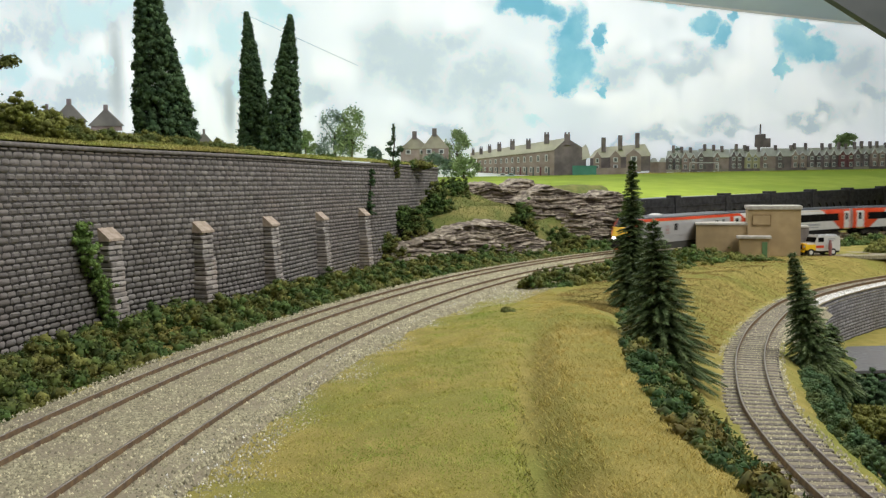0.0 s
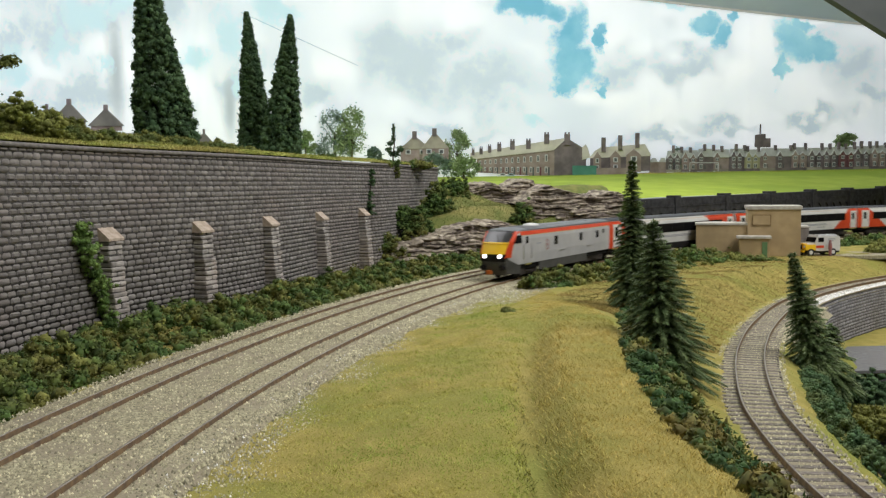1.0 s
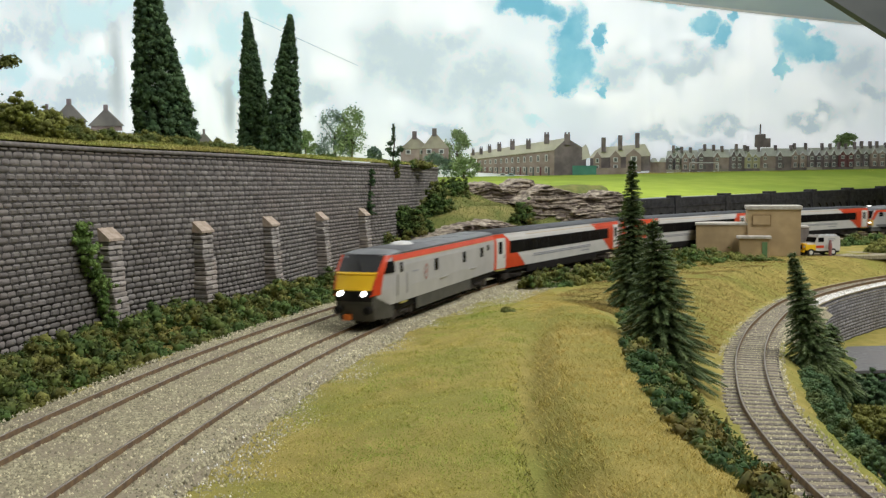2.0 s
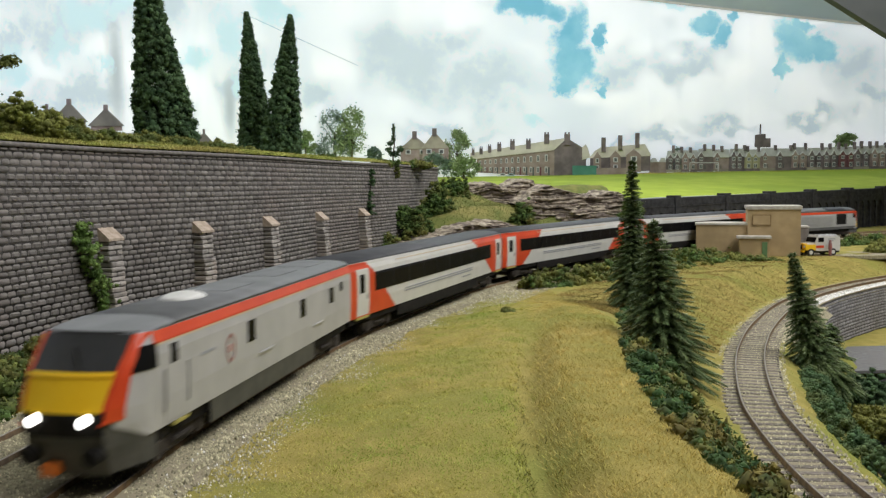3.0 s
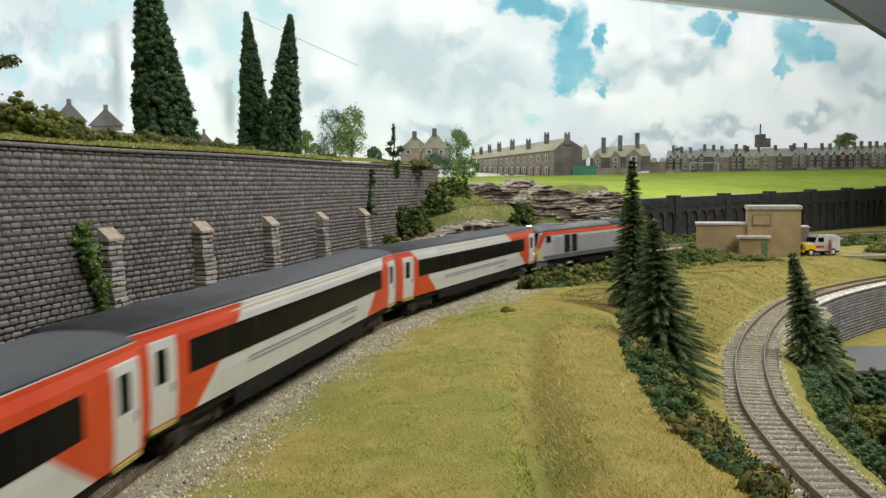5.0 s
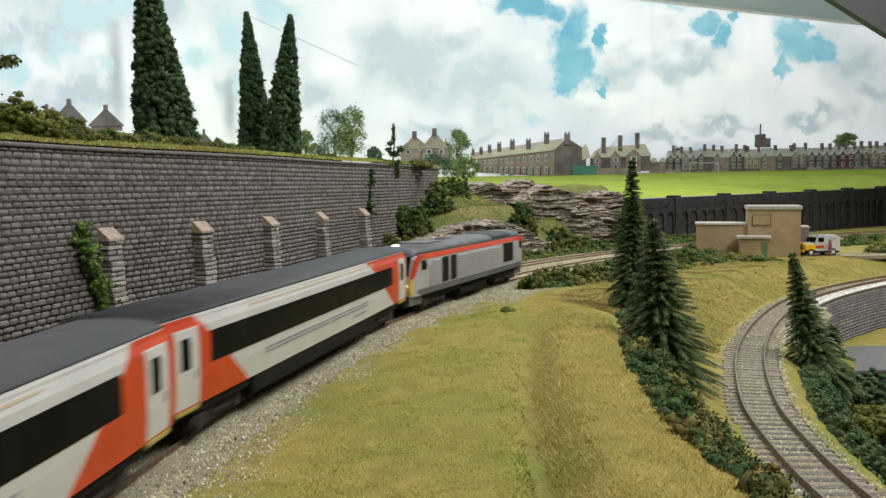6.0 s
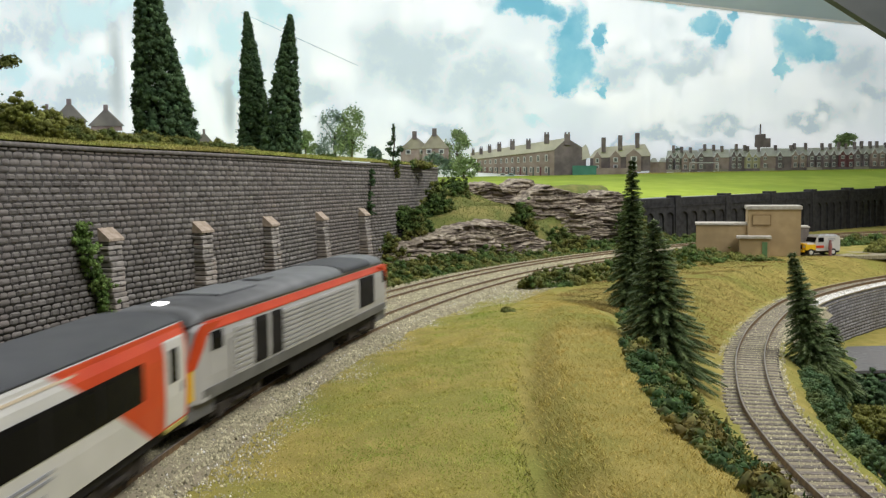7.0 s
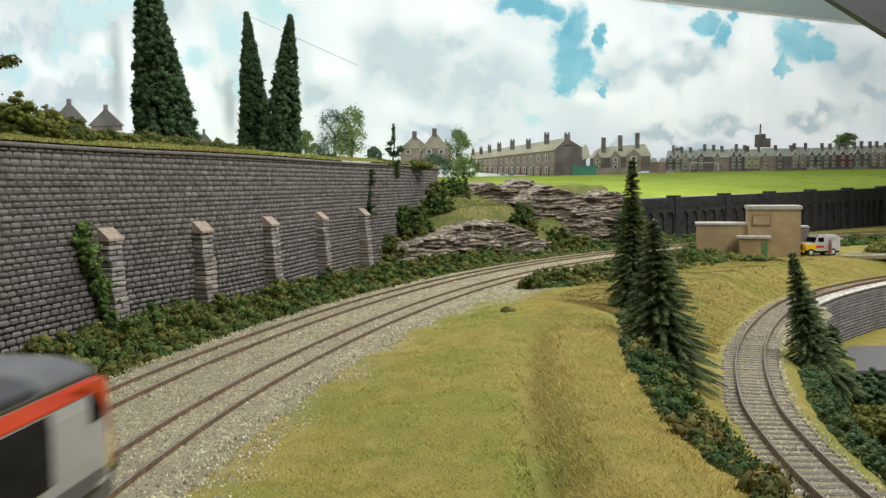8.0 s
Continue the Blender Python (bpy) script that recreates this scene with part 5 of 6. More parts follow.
def far_row():
    d = 2370.0
    rng = np.random.default_rng(97)
    tints = [M_BRICK_DARK, M_BRICK, M_BRICK_DARK, M_BRICK, M_BRICK_DARK, M_CREAM, M_BRICK, M_BRICK_DARK, M_BRICK, M_BRICK_DARK, M_BRICK_DARK, M_MAROON, M_BRICK_DARK, M_BRICK, M_BRICK_DARK]
    for i, m in enumerate(tints):
        a0 = 1178 + i * 27.5
        top = 267 - 0.02 * (a0 - 1178) + rng.uniform(-1.5, 1.5)
        base = 304 - 0.016 * (a0 - 1178)
        t = thing("row_house", "small brick row house with grey slate roof on the printed backdrop", "house", group="row of printed houses")
        relief("wall", [(a0, base), (a0, top + 13), (a0 + 27.3, top + 13), (a0 + 27.3, base)], d, 3, m, t)
        relief("roof", [(a0 - 0.8, top + 14), (a0 + 2, top), (a0 + 27, top - 0.4), (a0 + 27.8, top + 14)], d, 5 + 0.3 * (i % 2), M_SLATE_GREY, t)
        gables = [(a0 + rng.uniform(5, 8), rng.uniform(4.2, 6.2), rng.uniform(2, 6)), (a0 + rng.uniform(18, 21), rng.uniform(3.6, 5.0), rng.uniform(4, 9))]
        for g, wide, drop in gables[:2 if rng.random() < 0.6 else 1]:
            gable = relief("gable", [(g - wide, base), (g - wide, top + 13), (g, top + drop), (g + wide, top + 13), (g + wide, base)], d, 8, m, t)
            relief("barge_board", [(g - wide - 0.6, top + 13.4), (g, top + drop - 0.8), (g + wide + 0.6, top + 13.4), (g + wide - 0.6, top + 13.6), (g, top + drop + 0.9), (g - wide + 0.6, top + 13.6)], d, 8.5, M_PALE, gable, "pale barge board")
            for row, hgt in ((0.34, 6.0), (0.86, 8.0)):
                f = relief("window", rect(g, top + 12 + (base - top - 12) * row, 5.4, hgt), d, 8.7, M_PALE, t, "pale framed bay window")
                for k in (-1.3, 1.3):
                    relief("pane", rect(g + k, top + 11.2 + (base - top - 12) * row, 1.9, hgt - 1.8), d, 9.1, M_PANE, f)
        relief("door", rect(a0 + 12.6, base, 3.2, 10), d, 3.6, M_PANE, t, "dark front door")
        for q in ((11.5, 26.6), (14.0,), (25.5,), (4.0, 24.0))[rng.integers(4)]:
            c = relief("chimney", rect(a0 + q + rng.uniform(-0.6, 0.6), top + 4, 4.2, rng.uniform(9, 13)), d, 9, M_BRICK_DARK, t, "dark chimney")
        relief("garden_wall", rect(a0 + 13.6, base + 1.5, 27, 4.5), d - 6, 3, M_BRICK_DARK if i % 3 else M_SLATE_WARM, t, "low front garden wall")
    for a, w in ((1156, 12), (1171.4, 12)):
        t = thing("low_house", "small distant pale-roofed house between the rows", "house", group="low distant houses")
        relief("wall", rect(a, 309, w + 3, 22), d + 4, 3, M_BRICK, t)
        relief("roof", [(a - w / 2 - 1, 288), (a - w / 4, 280), (a + w / 4, 280), (a + w / 2 + 1, 288)], d + 4, 5, M_SLATE_GREY, t)
    t = thing("mill_tower", "dark square mill tower with a mast", "tower")
    relief("tower", [(1333, 262), (1333, 240), (1352, 238), (1352, 246), (1361, 246), (1361, 262)], d, 2, M_BRICK_DARK, t)
    relief("mast", rect(1342.5, 240, 2.4, 19), d, 2, M_BRICK_DARK, t)
    g = thing("goal_posts", "thin white football goal on the meadow", "goal")
    for a in (1220, 1270):
        relief("post", rect(a, 304, 1.2, 15), d - 20, 1.2, M_PALE, g)
    relief("crossbar", rect(1245, 289.5, 51, 1.2), d - 20, 1.2, M_PALE, g)


def semis():
    d = 2296.0
    for c, e, r, b, w, d in ((737, 264, 245, 288, 26, 2306.0), (772, 263, 240, 291, 23, 2290.0)):
        t = thing("hipped_house", "brick house with a pale hipped roof on the printed backdrop", "house", group="hipped houses on the backdrop")
        relief("wall", [(c - w, b), (c - w, e), (c + w, e), (c + w, b)], d, 3, M_BRICK, t)
        relief("roof", [(c - w - 2, e + 1), (c - 6, r), (c + 3, r), (c + w + 2, e + 1)], d, 5, M_SLATE_WARM, t)
        relief("chimney", rect(c - 2, r + 3, 8, 14), d, 7, M_BRICK_DARK, t, "dark chimney")
        for q in (-0.5, 0.45):
            f = relief("window", rect(c + w * q, e + 10, 9, 8), d, 4, M_PALE, t, "pale framed window")
            relief("pane", rect(c + w * q, e + 9, 6, 5.5), d, 4.5, M_PANE, f)
    d = 1700.0
    for c, e, r, w in ((40, 214, 188, 30), (131, 218, 187, 32), (195, 225, 197, 32), (92, 210, 196, 14), (366, 254, 239, 16)):
        t = thing("hipped_roof_house", "grey hipped roof of a house seen above the bank", "house", group="roofs above the bank")
        relief("roof", [(c - w, e), (c - 3, r), (c + 3, r), (c + w, e)], d, 6, M_SLATE_DARK, t)
        relief("chimney", rect(c, r + 2, 6 if w > 20 else 3, 11), d, 7, M_BRICK_DARK, t, "dark chimney")
        relief("wall", rect(c, e + 8, w * 1.7, 8), d, 3, M_BRICK, t)


def print_tree(a, b, w, h, d, material, seed, label):
    """A broadleaf tree in low relief: trunk, limbs and clumps of leaves."""
    rng = np.random.default_rng(seed)
    x, z = at_depth(d)(a, b)
    k = d / 1564.0
    w, h = w * k, h * k
    t = thing("broadleaf_tree", label, "tree", pose(x * MM, (d - 14) * MM, z * MM), "broadleaf trees before the sky")
    bm = tube(bmesh.new(), (0, 0, -4), (0, 0, h * 0.55), w * 0.05, w * 0.02, 8)
    for q in range(4):
        tube(bm, (0, 0, h * (0.25 + 0.08 * q)), ((-1) ** q * w * 0.28, 0, h * (0.55 + 0.08 * q)), w * 0.02, w * 0.008, 6)
    part("trunk", bm, M_BARK, t)
    pts = []
    for q in range(34):
        v = rng.uniform(0.1, 0.95)
        half = w * 0.5 * math.sin(math.pi * min(0.18 + v * 0.8, 1)) ** 0.7
        c = np.array([rng.uniform(-half, half), rng.uniform(-6, 4), h * v])
        pts.append(c + rng.normal(0, 1, (60, 3)) * np.array([w * 0.07, 3, h * 0.06]))
    v, f = leaf_cloud(np.vstack(pts), 2.6, rng)
    soup("crown", v, f, material, t)


terrace()
villas()
far_row()
semis()
print_tree(596, 284, 62, 88, 2225, M_PRINT_TREE_DARK, 101, "bluish dark green broadleaf tree in the distance")
print_tree(626, 284, 56, 92, 2215, M_PRINT_TREE, 102, "soft green broadleaf tree in the distance")
print_tree(810, 300, 42, 68, 2320, M_PRINT_TREE, 103, "bright green broadleaf tree beside the houses")
print_tree(545, 275, 34, 40, 2200, M_PRINT_TREE, 104, "light green distant tree behind the bank")
print_tree(772, 314, 48, 40, 2215, M_PRINT_TREE_DARK, 108, "low dark distant tree behind the wall end")
print_tree(822, 314, 54, 34, 2215, M_PRINT_TREE, 109, "low green distant tree before the houses")
print_tree(1489, 262, 34, 24, 2390, M_PRINT_TREE, 105, "rounded light green tree behind the roofs")
print_tree(1195, 300, 20, 34, 2390, M_PRINT_TREE_DARK, 106, "dark distant tree between the houses")
print_tree(665, 285, 26, 22, 2250, M_PRINT_TREE_DARK, 107, "small dark distant tree behind the wall")


def parked_cars():
    for a, m, lab in ((889, M_PALE, "tiny white car parked before the terrace"), (904, M_CAR, "tiny pale blue car parked before the terrace")):
        t = thing("distant_car", lab, "car", group="cars before the terrace")
        relief("body", [(a - 8, 315), (a - 8, 311), (a - 4, 310.5), (a - 2, 307), (a + 4, 307), (a + 7, 311), (a + 8, 315)], 2345, 5, m, t)
        relief("windows", [(a - 3, 310.5), (a - 1.5, 308), (a + 3.4, 308), (a + 5, 310.5)], 2345, 5.5, M_PANE, t)


parked_cars()


def straw_edge():
    rng = np.random.default_rng(108)
    n = 5000
    x, y = rng.uniform(520, 1300, n), rng.uniform(2320, 2352, n)
    z = 104.5 + (y - 2320) * 0.02
    blades("grass_meadow_edge", "pale straw grass along the meadow's far edge", x, y, z, 9, 1.0, M_BLADE_DRY, 109, 0.5)


straw_edge()


def backdrop_wire():
    to = at_depth(2100.0)
    (x0, z0), (x1, z1) = to(375, 2), to(634, 117)
    bm = tube(bmesh.new(), (x0, 2100, z0), (x1, 2130, z1), 0.5, 0.5, 5)
    tagged(part("thin_wire", bm, M_ROOF_LIGHT), "thin grey wire hanging before the backdrop", "wire")


backdrop_wire()


# ---- lineside building ----
def hut():
    t = thing("signal_hut", "tan rendered flat-roofed railway building with pale roofs", "building", pose(0.312, 1.088, -0.006, 0, 0, -16))
    part("low_wing", one_box(0, 0, -2, 64, 46, 39, 0.3), M_HUT, t)
    part("low_roof", one_box(-1.2, -1.2, 39, 63, 47, 41.5, 0.4), M_HUT_ROOF, t, "pale felt roof slab")
    part("tower", one_box(60, -4, -2, 120, 46, 58, 0.3), M_HUT, t)
    part("tower_roof", one_box(58.5, -5.5, 58, 121.5, 47.5, 62.5, 0.5), M_HUT_ROOF, t, "pale overhanging roof slab")
    part("porch", one_box(50, -22, -2, 84, -3.8, 24, 0.3), M_HUT, t)
    part("porch_roof", one_box(47, -24, 24, 86, -3.9, 27, 0.4), M_HUT_ROOF, t, "pale porch roof slab")
    f = part("sign_frame", one_box(65, -5.2, 39, 86.5, -4.0, 52), mat("dark_tan_trim", (0.20, 0.13, 0.06), (0.25, 0.17, 0.08), 90, 0.8), t, "recessed panel frame")
    part("sign_panel", one_box(66, -5.7, 40, 85.5, -5.2, 51), M_HUT, f)
    part("door", one_box(75.5, -22.9, -2, 81.5, -22.0, 20), mat("green_door_paint", (0.10, 0.20, 0.09), (0.14, 0.25, 0.11), 90, 0.6), t, "green painted door")
    return t


hut()


def annex():
    t = thing("stone_shed", "small grey stone shed behind the tan building", "shed", pose(0.437, 1.095, -0.006, 0, 0, -16))
    part("wall", one_box(0, 0, -2, 16, 30, 34, 0.4), M_STONE, t)
    part("roof", one_box(-1, -1, 34, 17, 31, 36, 0.4), M_HUT_ROOF, t)


annex()


def land_rover():
    t = thing("off_road_car", "white and yellow model off-road car parked on the gravel", "car", pose(0.456, 1.076, -0.0046, 0, 0, 13))
    bm = bmesh.new()
    prism(bm, [(-9, 5.5), (-9, 15.5), (-6.2, 23.2), (25, 23.2), (25.6, 15.5), (25.6, 5.5)], -10.2, 10.2, "y")
    bmesh.ops.bevel(bm, geom=bm.edges[:], offset=0.7, segments=2, affect="EDGES")
    part("body", bm, M_WHITE, t, "white painted body")
    bn = part("bonnet", one_box(-23, -8.2, 8, -8.6, 8.2, 15.2, 0.7), M_WHITE, t, "white bonnet with yellow front")
    part("bonnet_panel", one_box(-23.3, -8.3, 7.6, -19, 8.3, 15.4, 0.5), M_YELLOW, bn, "yellow front panel")
    for y in (-9.4, 9.4):
        part("wing", one_box(-23, y - 1.6, 7.2, -8.8, y + 1.6, 13.8, 0.5), M_YELLOW, t, "yellow front wing")
        part("headlight", tube(bmesh.new(), (-23.6, y * 0.93, 11.4), (-22.8, y * 0.93, 11.4), 1.2, seg=12), M_PALE, t, "round pale headlight")
    part("bumper", one_box(-25.5, -10, 4.6, -23.2, 10, 7.2, 0.4), M_YELLOW, t)
    part("grille", one_box(-23.7, -4.6, 8.2, -23.1, 4.6, 13.6), M_BLACK, t, "dark radiator grille")
    rack = part("roof_rack", one_box(-5, -9.2, 23.9, 22, 9.2, 24.4), M_PALE, t, "pale roof rack")
    for x in (-4, 4, 12, 20):
        part("rack_bar", one_box(x - 0.4, -9.4, 23.2, x + 0.4, 9.4, 25.2), M_PALE, rack)
    bm = bmesh.new()
    prism(bm, [(-9.0, 16.4), (-6.9, 22.3), (-6.2, 22.3), (-8.3, 16.4)], -8.8, 8.8, "y")
    part("windscreen", bm, M_GLASS, t, "dark windscreen")
    for sg in (-1, 1):
        part("side_window", one_box(-5.2, sg * 10.25 - 0.3, 16.6, 2.2, sg * 10.25 + 0.3, 22), M_GLASS, t, "dark cab window")
        part("side_stripe", one_box(-8, sg * 10.25 - 0.25, 9.5, 2.5, sg * 10.25 + 0.25, 12.5), M_RED, t, "red side flash")
        for k in range(3):
            part("lettering_bar", one_box(8, sg * 10.25 - 0.2, 19.5 - k * 2.2, 18 - k * 2.5, sg * 10.25 + 0.2, 20.6 - k * 2.2), M_LINE, t, "grey lettering bar")
    part("chassis", one_box(-22, -8.5, 3.4, 25, 8.5, 6.0), M_BLACK, t)
    for x in (-15.5, 15):
        for y in (-9.6, 9.6):
            w = part("wheel", tube(bmesh.new(), (x, y - 1.5, 4.4), (x, y + 1.5, 4.4), 4.4, seg=18), M_TYRE, t, "black tyre")
            part("hub", tube(bmesh.new(), (x, y - 1.8, 4.4), (x, y + 1.8, 4.4), 2.4, seg=12), M_WHITE, w, "white hub")


land_rover()

# ---- train ----
HALF = 18.0


def body_profile(z0, z1, w=HALF):
    """Right half and left half of a body section, from the sill over the roof."""
    r = [(w - 0.6, z0), (w, z0 + 9), (w, 36.0), (w - 0.5, 40.0), (w - 1.6, 42.6)]
    return r


def roof_outline(w=HALF, top=50.0, start=42.6):
    pts = []
    for a in np.linspace(0, math.pi, 25):
        c, s = math.cos(a), math.sin(a)
        pts.append(((w - 1.6) * math.copysign(abs(c) ** 0.72, c), start + (top - start) * s ** 0.8))
    return pts


def full_section(z0, w=HALF, top=50.0):
    r = body_profile(z0, 42.6, w)
    return r[:-1] + roof_outline(w, top) + [(-x, z) for x, z in r[:-1]][::-1]


def side_x(z, w=HALF):
    return float(np.interp(z, [13.5, 22.5, 36, 40, 42.6, 44.0, 45.0, 45.65], [w - 0.6, w, w, w - 0.5, w - 1.6, w - 1.75, w - 2.35, w - 2.9]))


def strip_panel(y0, y1, z0, z1, sign, proud):
    """A panel cut in bands by height, so that it hugs the curved side."""
    bm = bmesh.new()
    zs = [z0] + [z for z in (22.5, 36.0, 38.0, 40.0, 41.3) if z0 < z < z1] + [z1]
    a = [(bm.verts.new((sign * (side_x(z) + proud), y0, z)), bm.verts.new((sign * (side_x(z) + proud), y1, z))) for z in zs]
    b = [(bm.verts.new((sign * (side_x(z) - 0.3), y0, z)), bm.verts.new((sign * (side_x(z) - 0.3), y1, z))) for z in zs]
    for i in range(len(zs) - 1):
        bm.faces.new((a[i][0], a[i][1], a[i + 1][1], a[i + 1][0]))
        bm.faces.new((a[i][0], a[i + 1][0], b[i + 1][0], b[i][0]))
        bm.faces.new((a[i][1], b[i][1], b[i + 1][1], a[i + 1][1]))
    bm.faces.new((a[0][0], b[0][0], b[0][1], a[0][1]))
    bm.faces.new((a[-1][0], a[-1][1], b[-1][1], b[-1][0]))
    bmesh.ops.recalc_face_normals(bm, faces=bm.faces)
    return bm


def slanted(y_top, y_bot, y_end, sign, proud):
    """A coloured end zone from the body's end to a slanting edge, in bands that hug the side."""
    bm = bmesh.new()
    zs = [13.5, 22.5, 36.0, 38.0, 40.0, 41.3, 42.6, 43.2, 43.7, 44.1]
    e = [y_bot + (y_top - y_bot) * (z - 13.5) / 29.1 for z in zs]
    a = [(bm.verts.new((sign * (side_x(z) + proud), y_end, z)), bm.verts.new((sign * (side_x(z) + proud), q, z))) for z, q in zip(zs, e)]
    b = [(bm.verts.new((sign * (side_x(z) - 0.3), y_end, z)), bm.verts.new((sign * (side_x(z) - 0.3), q, z))) for z, q in zip(zs, e)]
    for i in range(len(zs) - 1):
        bm.faces.new((a[i][0], a[i][1], a[i + 1][1], a[i + 1][0]))
        bm.faces.new((a[i][1], b[i][1], b[i + 1][1], a[i + 1][1]))
        bm.faces.new((a[i][0], a[i + 1][0], b[i + 1][0], b[i][0]))
    bmesh.ops.recalc_face_normals(bm, faces=bm.faces)
    return bm


def bogie(parent, y, base=34.0, heavy=False):
    """A bogie in its own space, set at y under the vehicle: frames, bolster, springs, wheels with axles."""
    b = part("bogie", one_box(-11, -base / 2 - 4, 4.5, 11, base / 2 + 4, 7.5, 0.3), M_UNDER, parent, "brown-grey bogie with four wheels")
    b.location = (0, y * MM, 0)
    for sg in (-1, 1):
        bm = bmesh.new()
        prism(bm, [(-base / 2 - 6, 5), (-base / 2 - 6, 8.5), (-6, 9.5), (6, 9.5), (base / 2 + 6, 8.5), (base / 2 + 6, 5), (6, 3.6), (-6, 3.6)], sg * 12.6 - 0.9, sg * 12.6 + 0.9, "x")
        part("side_frame", bm, M_UNDER, b)
        for y1 in (-base / 2, base / 2):
            part("axle_box", one_box(sg * 13.2 - 1.3, y1 - 3, 3.2, sg * 13.2 + 1.3, y1 + 3, 8.6, 0.4), M_UNDER, b)
            part("wheel", tube(bmesh.new(), (sg * 7.4, y1, 6.3), (sg * 9.8, y1, 6.3), 6.3, seg=20), M_BLACK, b, "dark steel wheel")
        part("damper", tube(bmesh.new(), (sg * 14.4, -7, 6), (sg * 14.4, 7, 6.5), 0.8, seg=8), M_UNDER, b)
    for y1 in (-base / 2, base / 2):
        part("axle", tube(bmesh.new(), (-9, y1, 6.3), (9, y1, 6.3), 1.1, seg=8), M_BLACK, b)
    return b


def coach(label, flip):
    """White coach, red ends with a slanting edge, black window band. +y is the leading end."""
    t = thing("railway_coach", label, "railway coach", group="coaches of the train")
    ln = 151.0
    part("body", prism(bmesh.new(), full_section(13.5, HALF, 46.9), -ln, ln, "y"), M_WHITE, t, "white glossy body shell")
    bm = bmesh.new()
    prism(bm, [(x, z + 0.35) for x, z in roof_outline(HALF, 46.9) if abs(x) < 16.22], -ln - 0.3, ln + 0.3, "y")
    roof = part("roof", bm, M_ROOF, t, "dark grey curved roof", smooth=True)
    for sg in (-1, 1):
        f = 1 if not flip else -1
        # slanting red ends: near the leading end short at the top, near the other long at the top
        part("red_end_panel", slanted(ln - 26 if f > 0 else ln - 77, ln - 64 if f > 0 else ln - 38, ln, sg, 0.15), M_RED, t, "orange-red end panel with a slanting edge")
        part("red_end_panel", slanted(-ln + 78 if f > 0 else -ln + 25, -ln + 28 if f > 0 else -ln + 63, -ln, sg, 0.15), M_RED, t, "orange-red end panel with a slanting edge")
        band = part("window_band", strip_panel(-ln + 34, ln - 33, 26.4, 37.4, sg, 0.3), M_GLASS, t, "long black glazed window band")
        for y in np.arange(-ln + 60, ln - 50, 26.0):
            part("window_bar", strip_panel(y - 0.5, y + 0.5, 27.2, 37.0, sg, 0.36), M_BLACK, band)
        for z0 in (20.6, 22.2):
            part("waist_line", strip_panel(-ln + 84, ln - 80, z0, z0 + 0.8, sg, 0.2), M_LINE, t, "thin grey lining")
        part("lettering_bar", strip_panel(-ln + 88, -ln + 108, 17.2, 18.2, sg, 0.2), M_LINE, t, "small grey lettering bar")
        part("cantrail_line", strip_panel(-ln + 70, ln - 68, 41.6, 42.2, sg, 0.25), M_GOLD, t, "thin gold lining")
        for y in (-ln + 10.5, ln - 16.5):
            d = part("door", strip_panel(y - 8, y + 8, 14.2, 40.6, sg, 0.35), M_WHITE, t, "white passenger door")
            part("door_window", strip_panel(y - 1.5, y + 4.5, 27.0, 37.5, sg, 0.55), M_GLASS, d, "dark door window")
            part("door_handle", strip_panel(y - 5.6, y - 4.6, 23, 26, sg, 0.6), M_ROOF_LIGHT, d)
            part("step", one_box(sg * 17.2 - 0.9, y - 8, 12.2, sg * 17.2 + 0.9, y + 8, 13.5, 0.2), M_STEP, t, "dull yellow step edge under the door")
        part("skirt", one_box(sg * 16.6 - 0.6, -82, 6.5, sg * 16.6 + 0.6, 82, 13.6, 0.3), M_BLACK, t, "dark underframe skirt")
    part("underframe", one_box(-16, -ln + 2, 10, 16, ln - 2, 14), M_BLACK, t)
    part("equipment_box", one_box(-15, -60, 4.5, 15, -10, 12, 0.5), M_BLACK, t)
    part("equipment_box", one_box(-15, 8, 4.5, 15, 62, 12, 0.5), M_BLACK, t)
    for y in (-ln - 2.2, ln + 2.2):
        part("gangway", one_box(-7, y - 2.2, 13, 7, y + 2.2, 42, 0.4), M_BLACK, t, "black rubber gangway")
    t.scale = (1, 1, 0.975)
    return t, [bogie(t, 106), bogie(t, -106)]


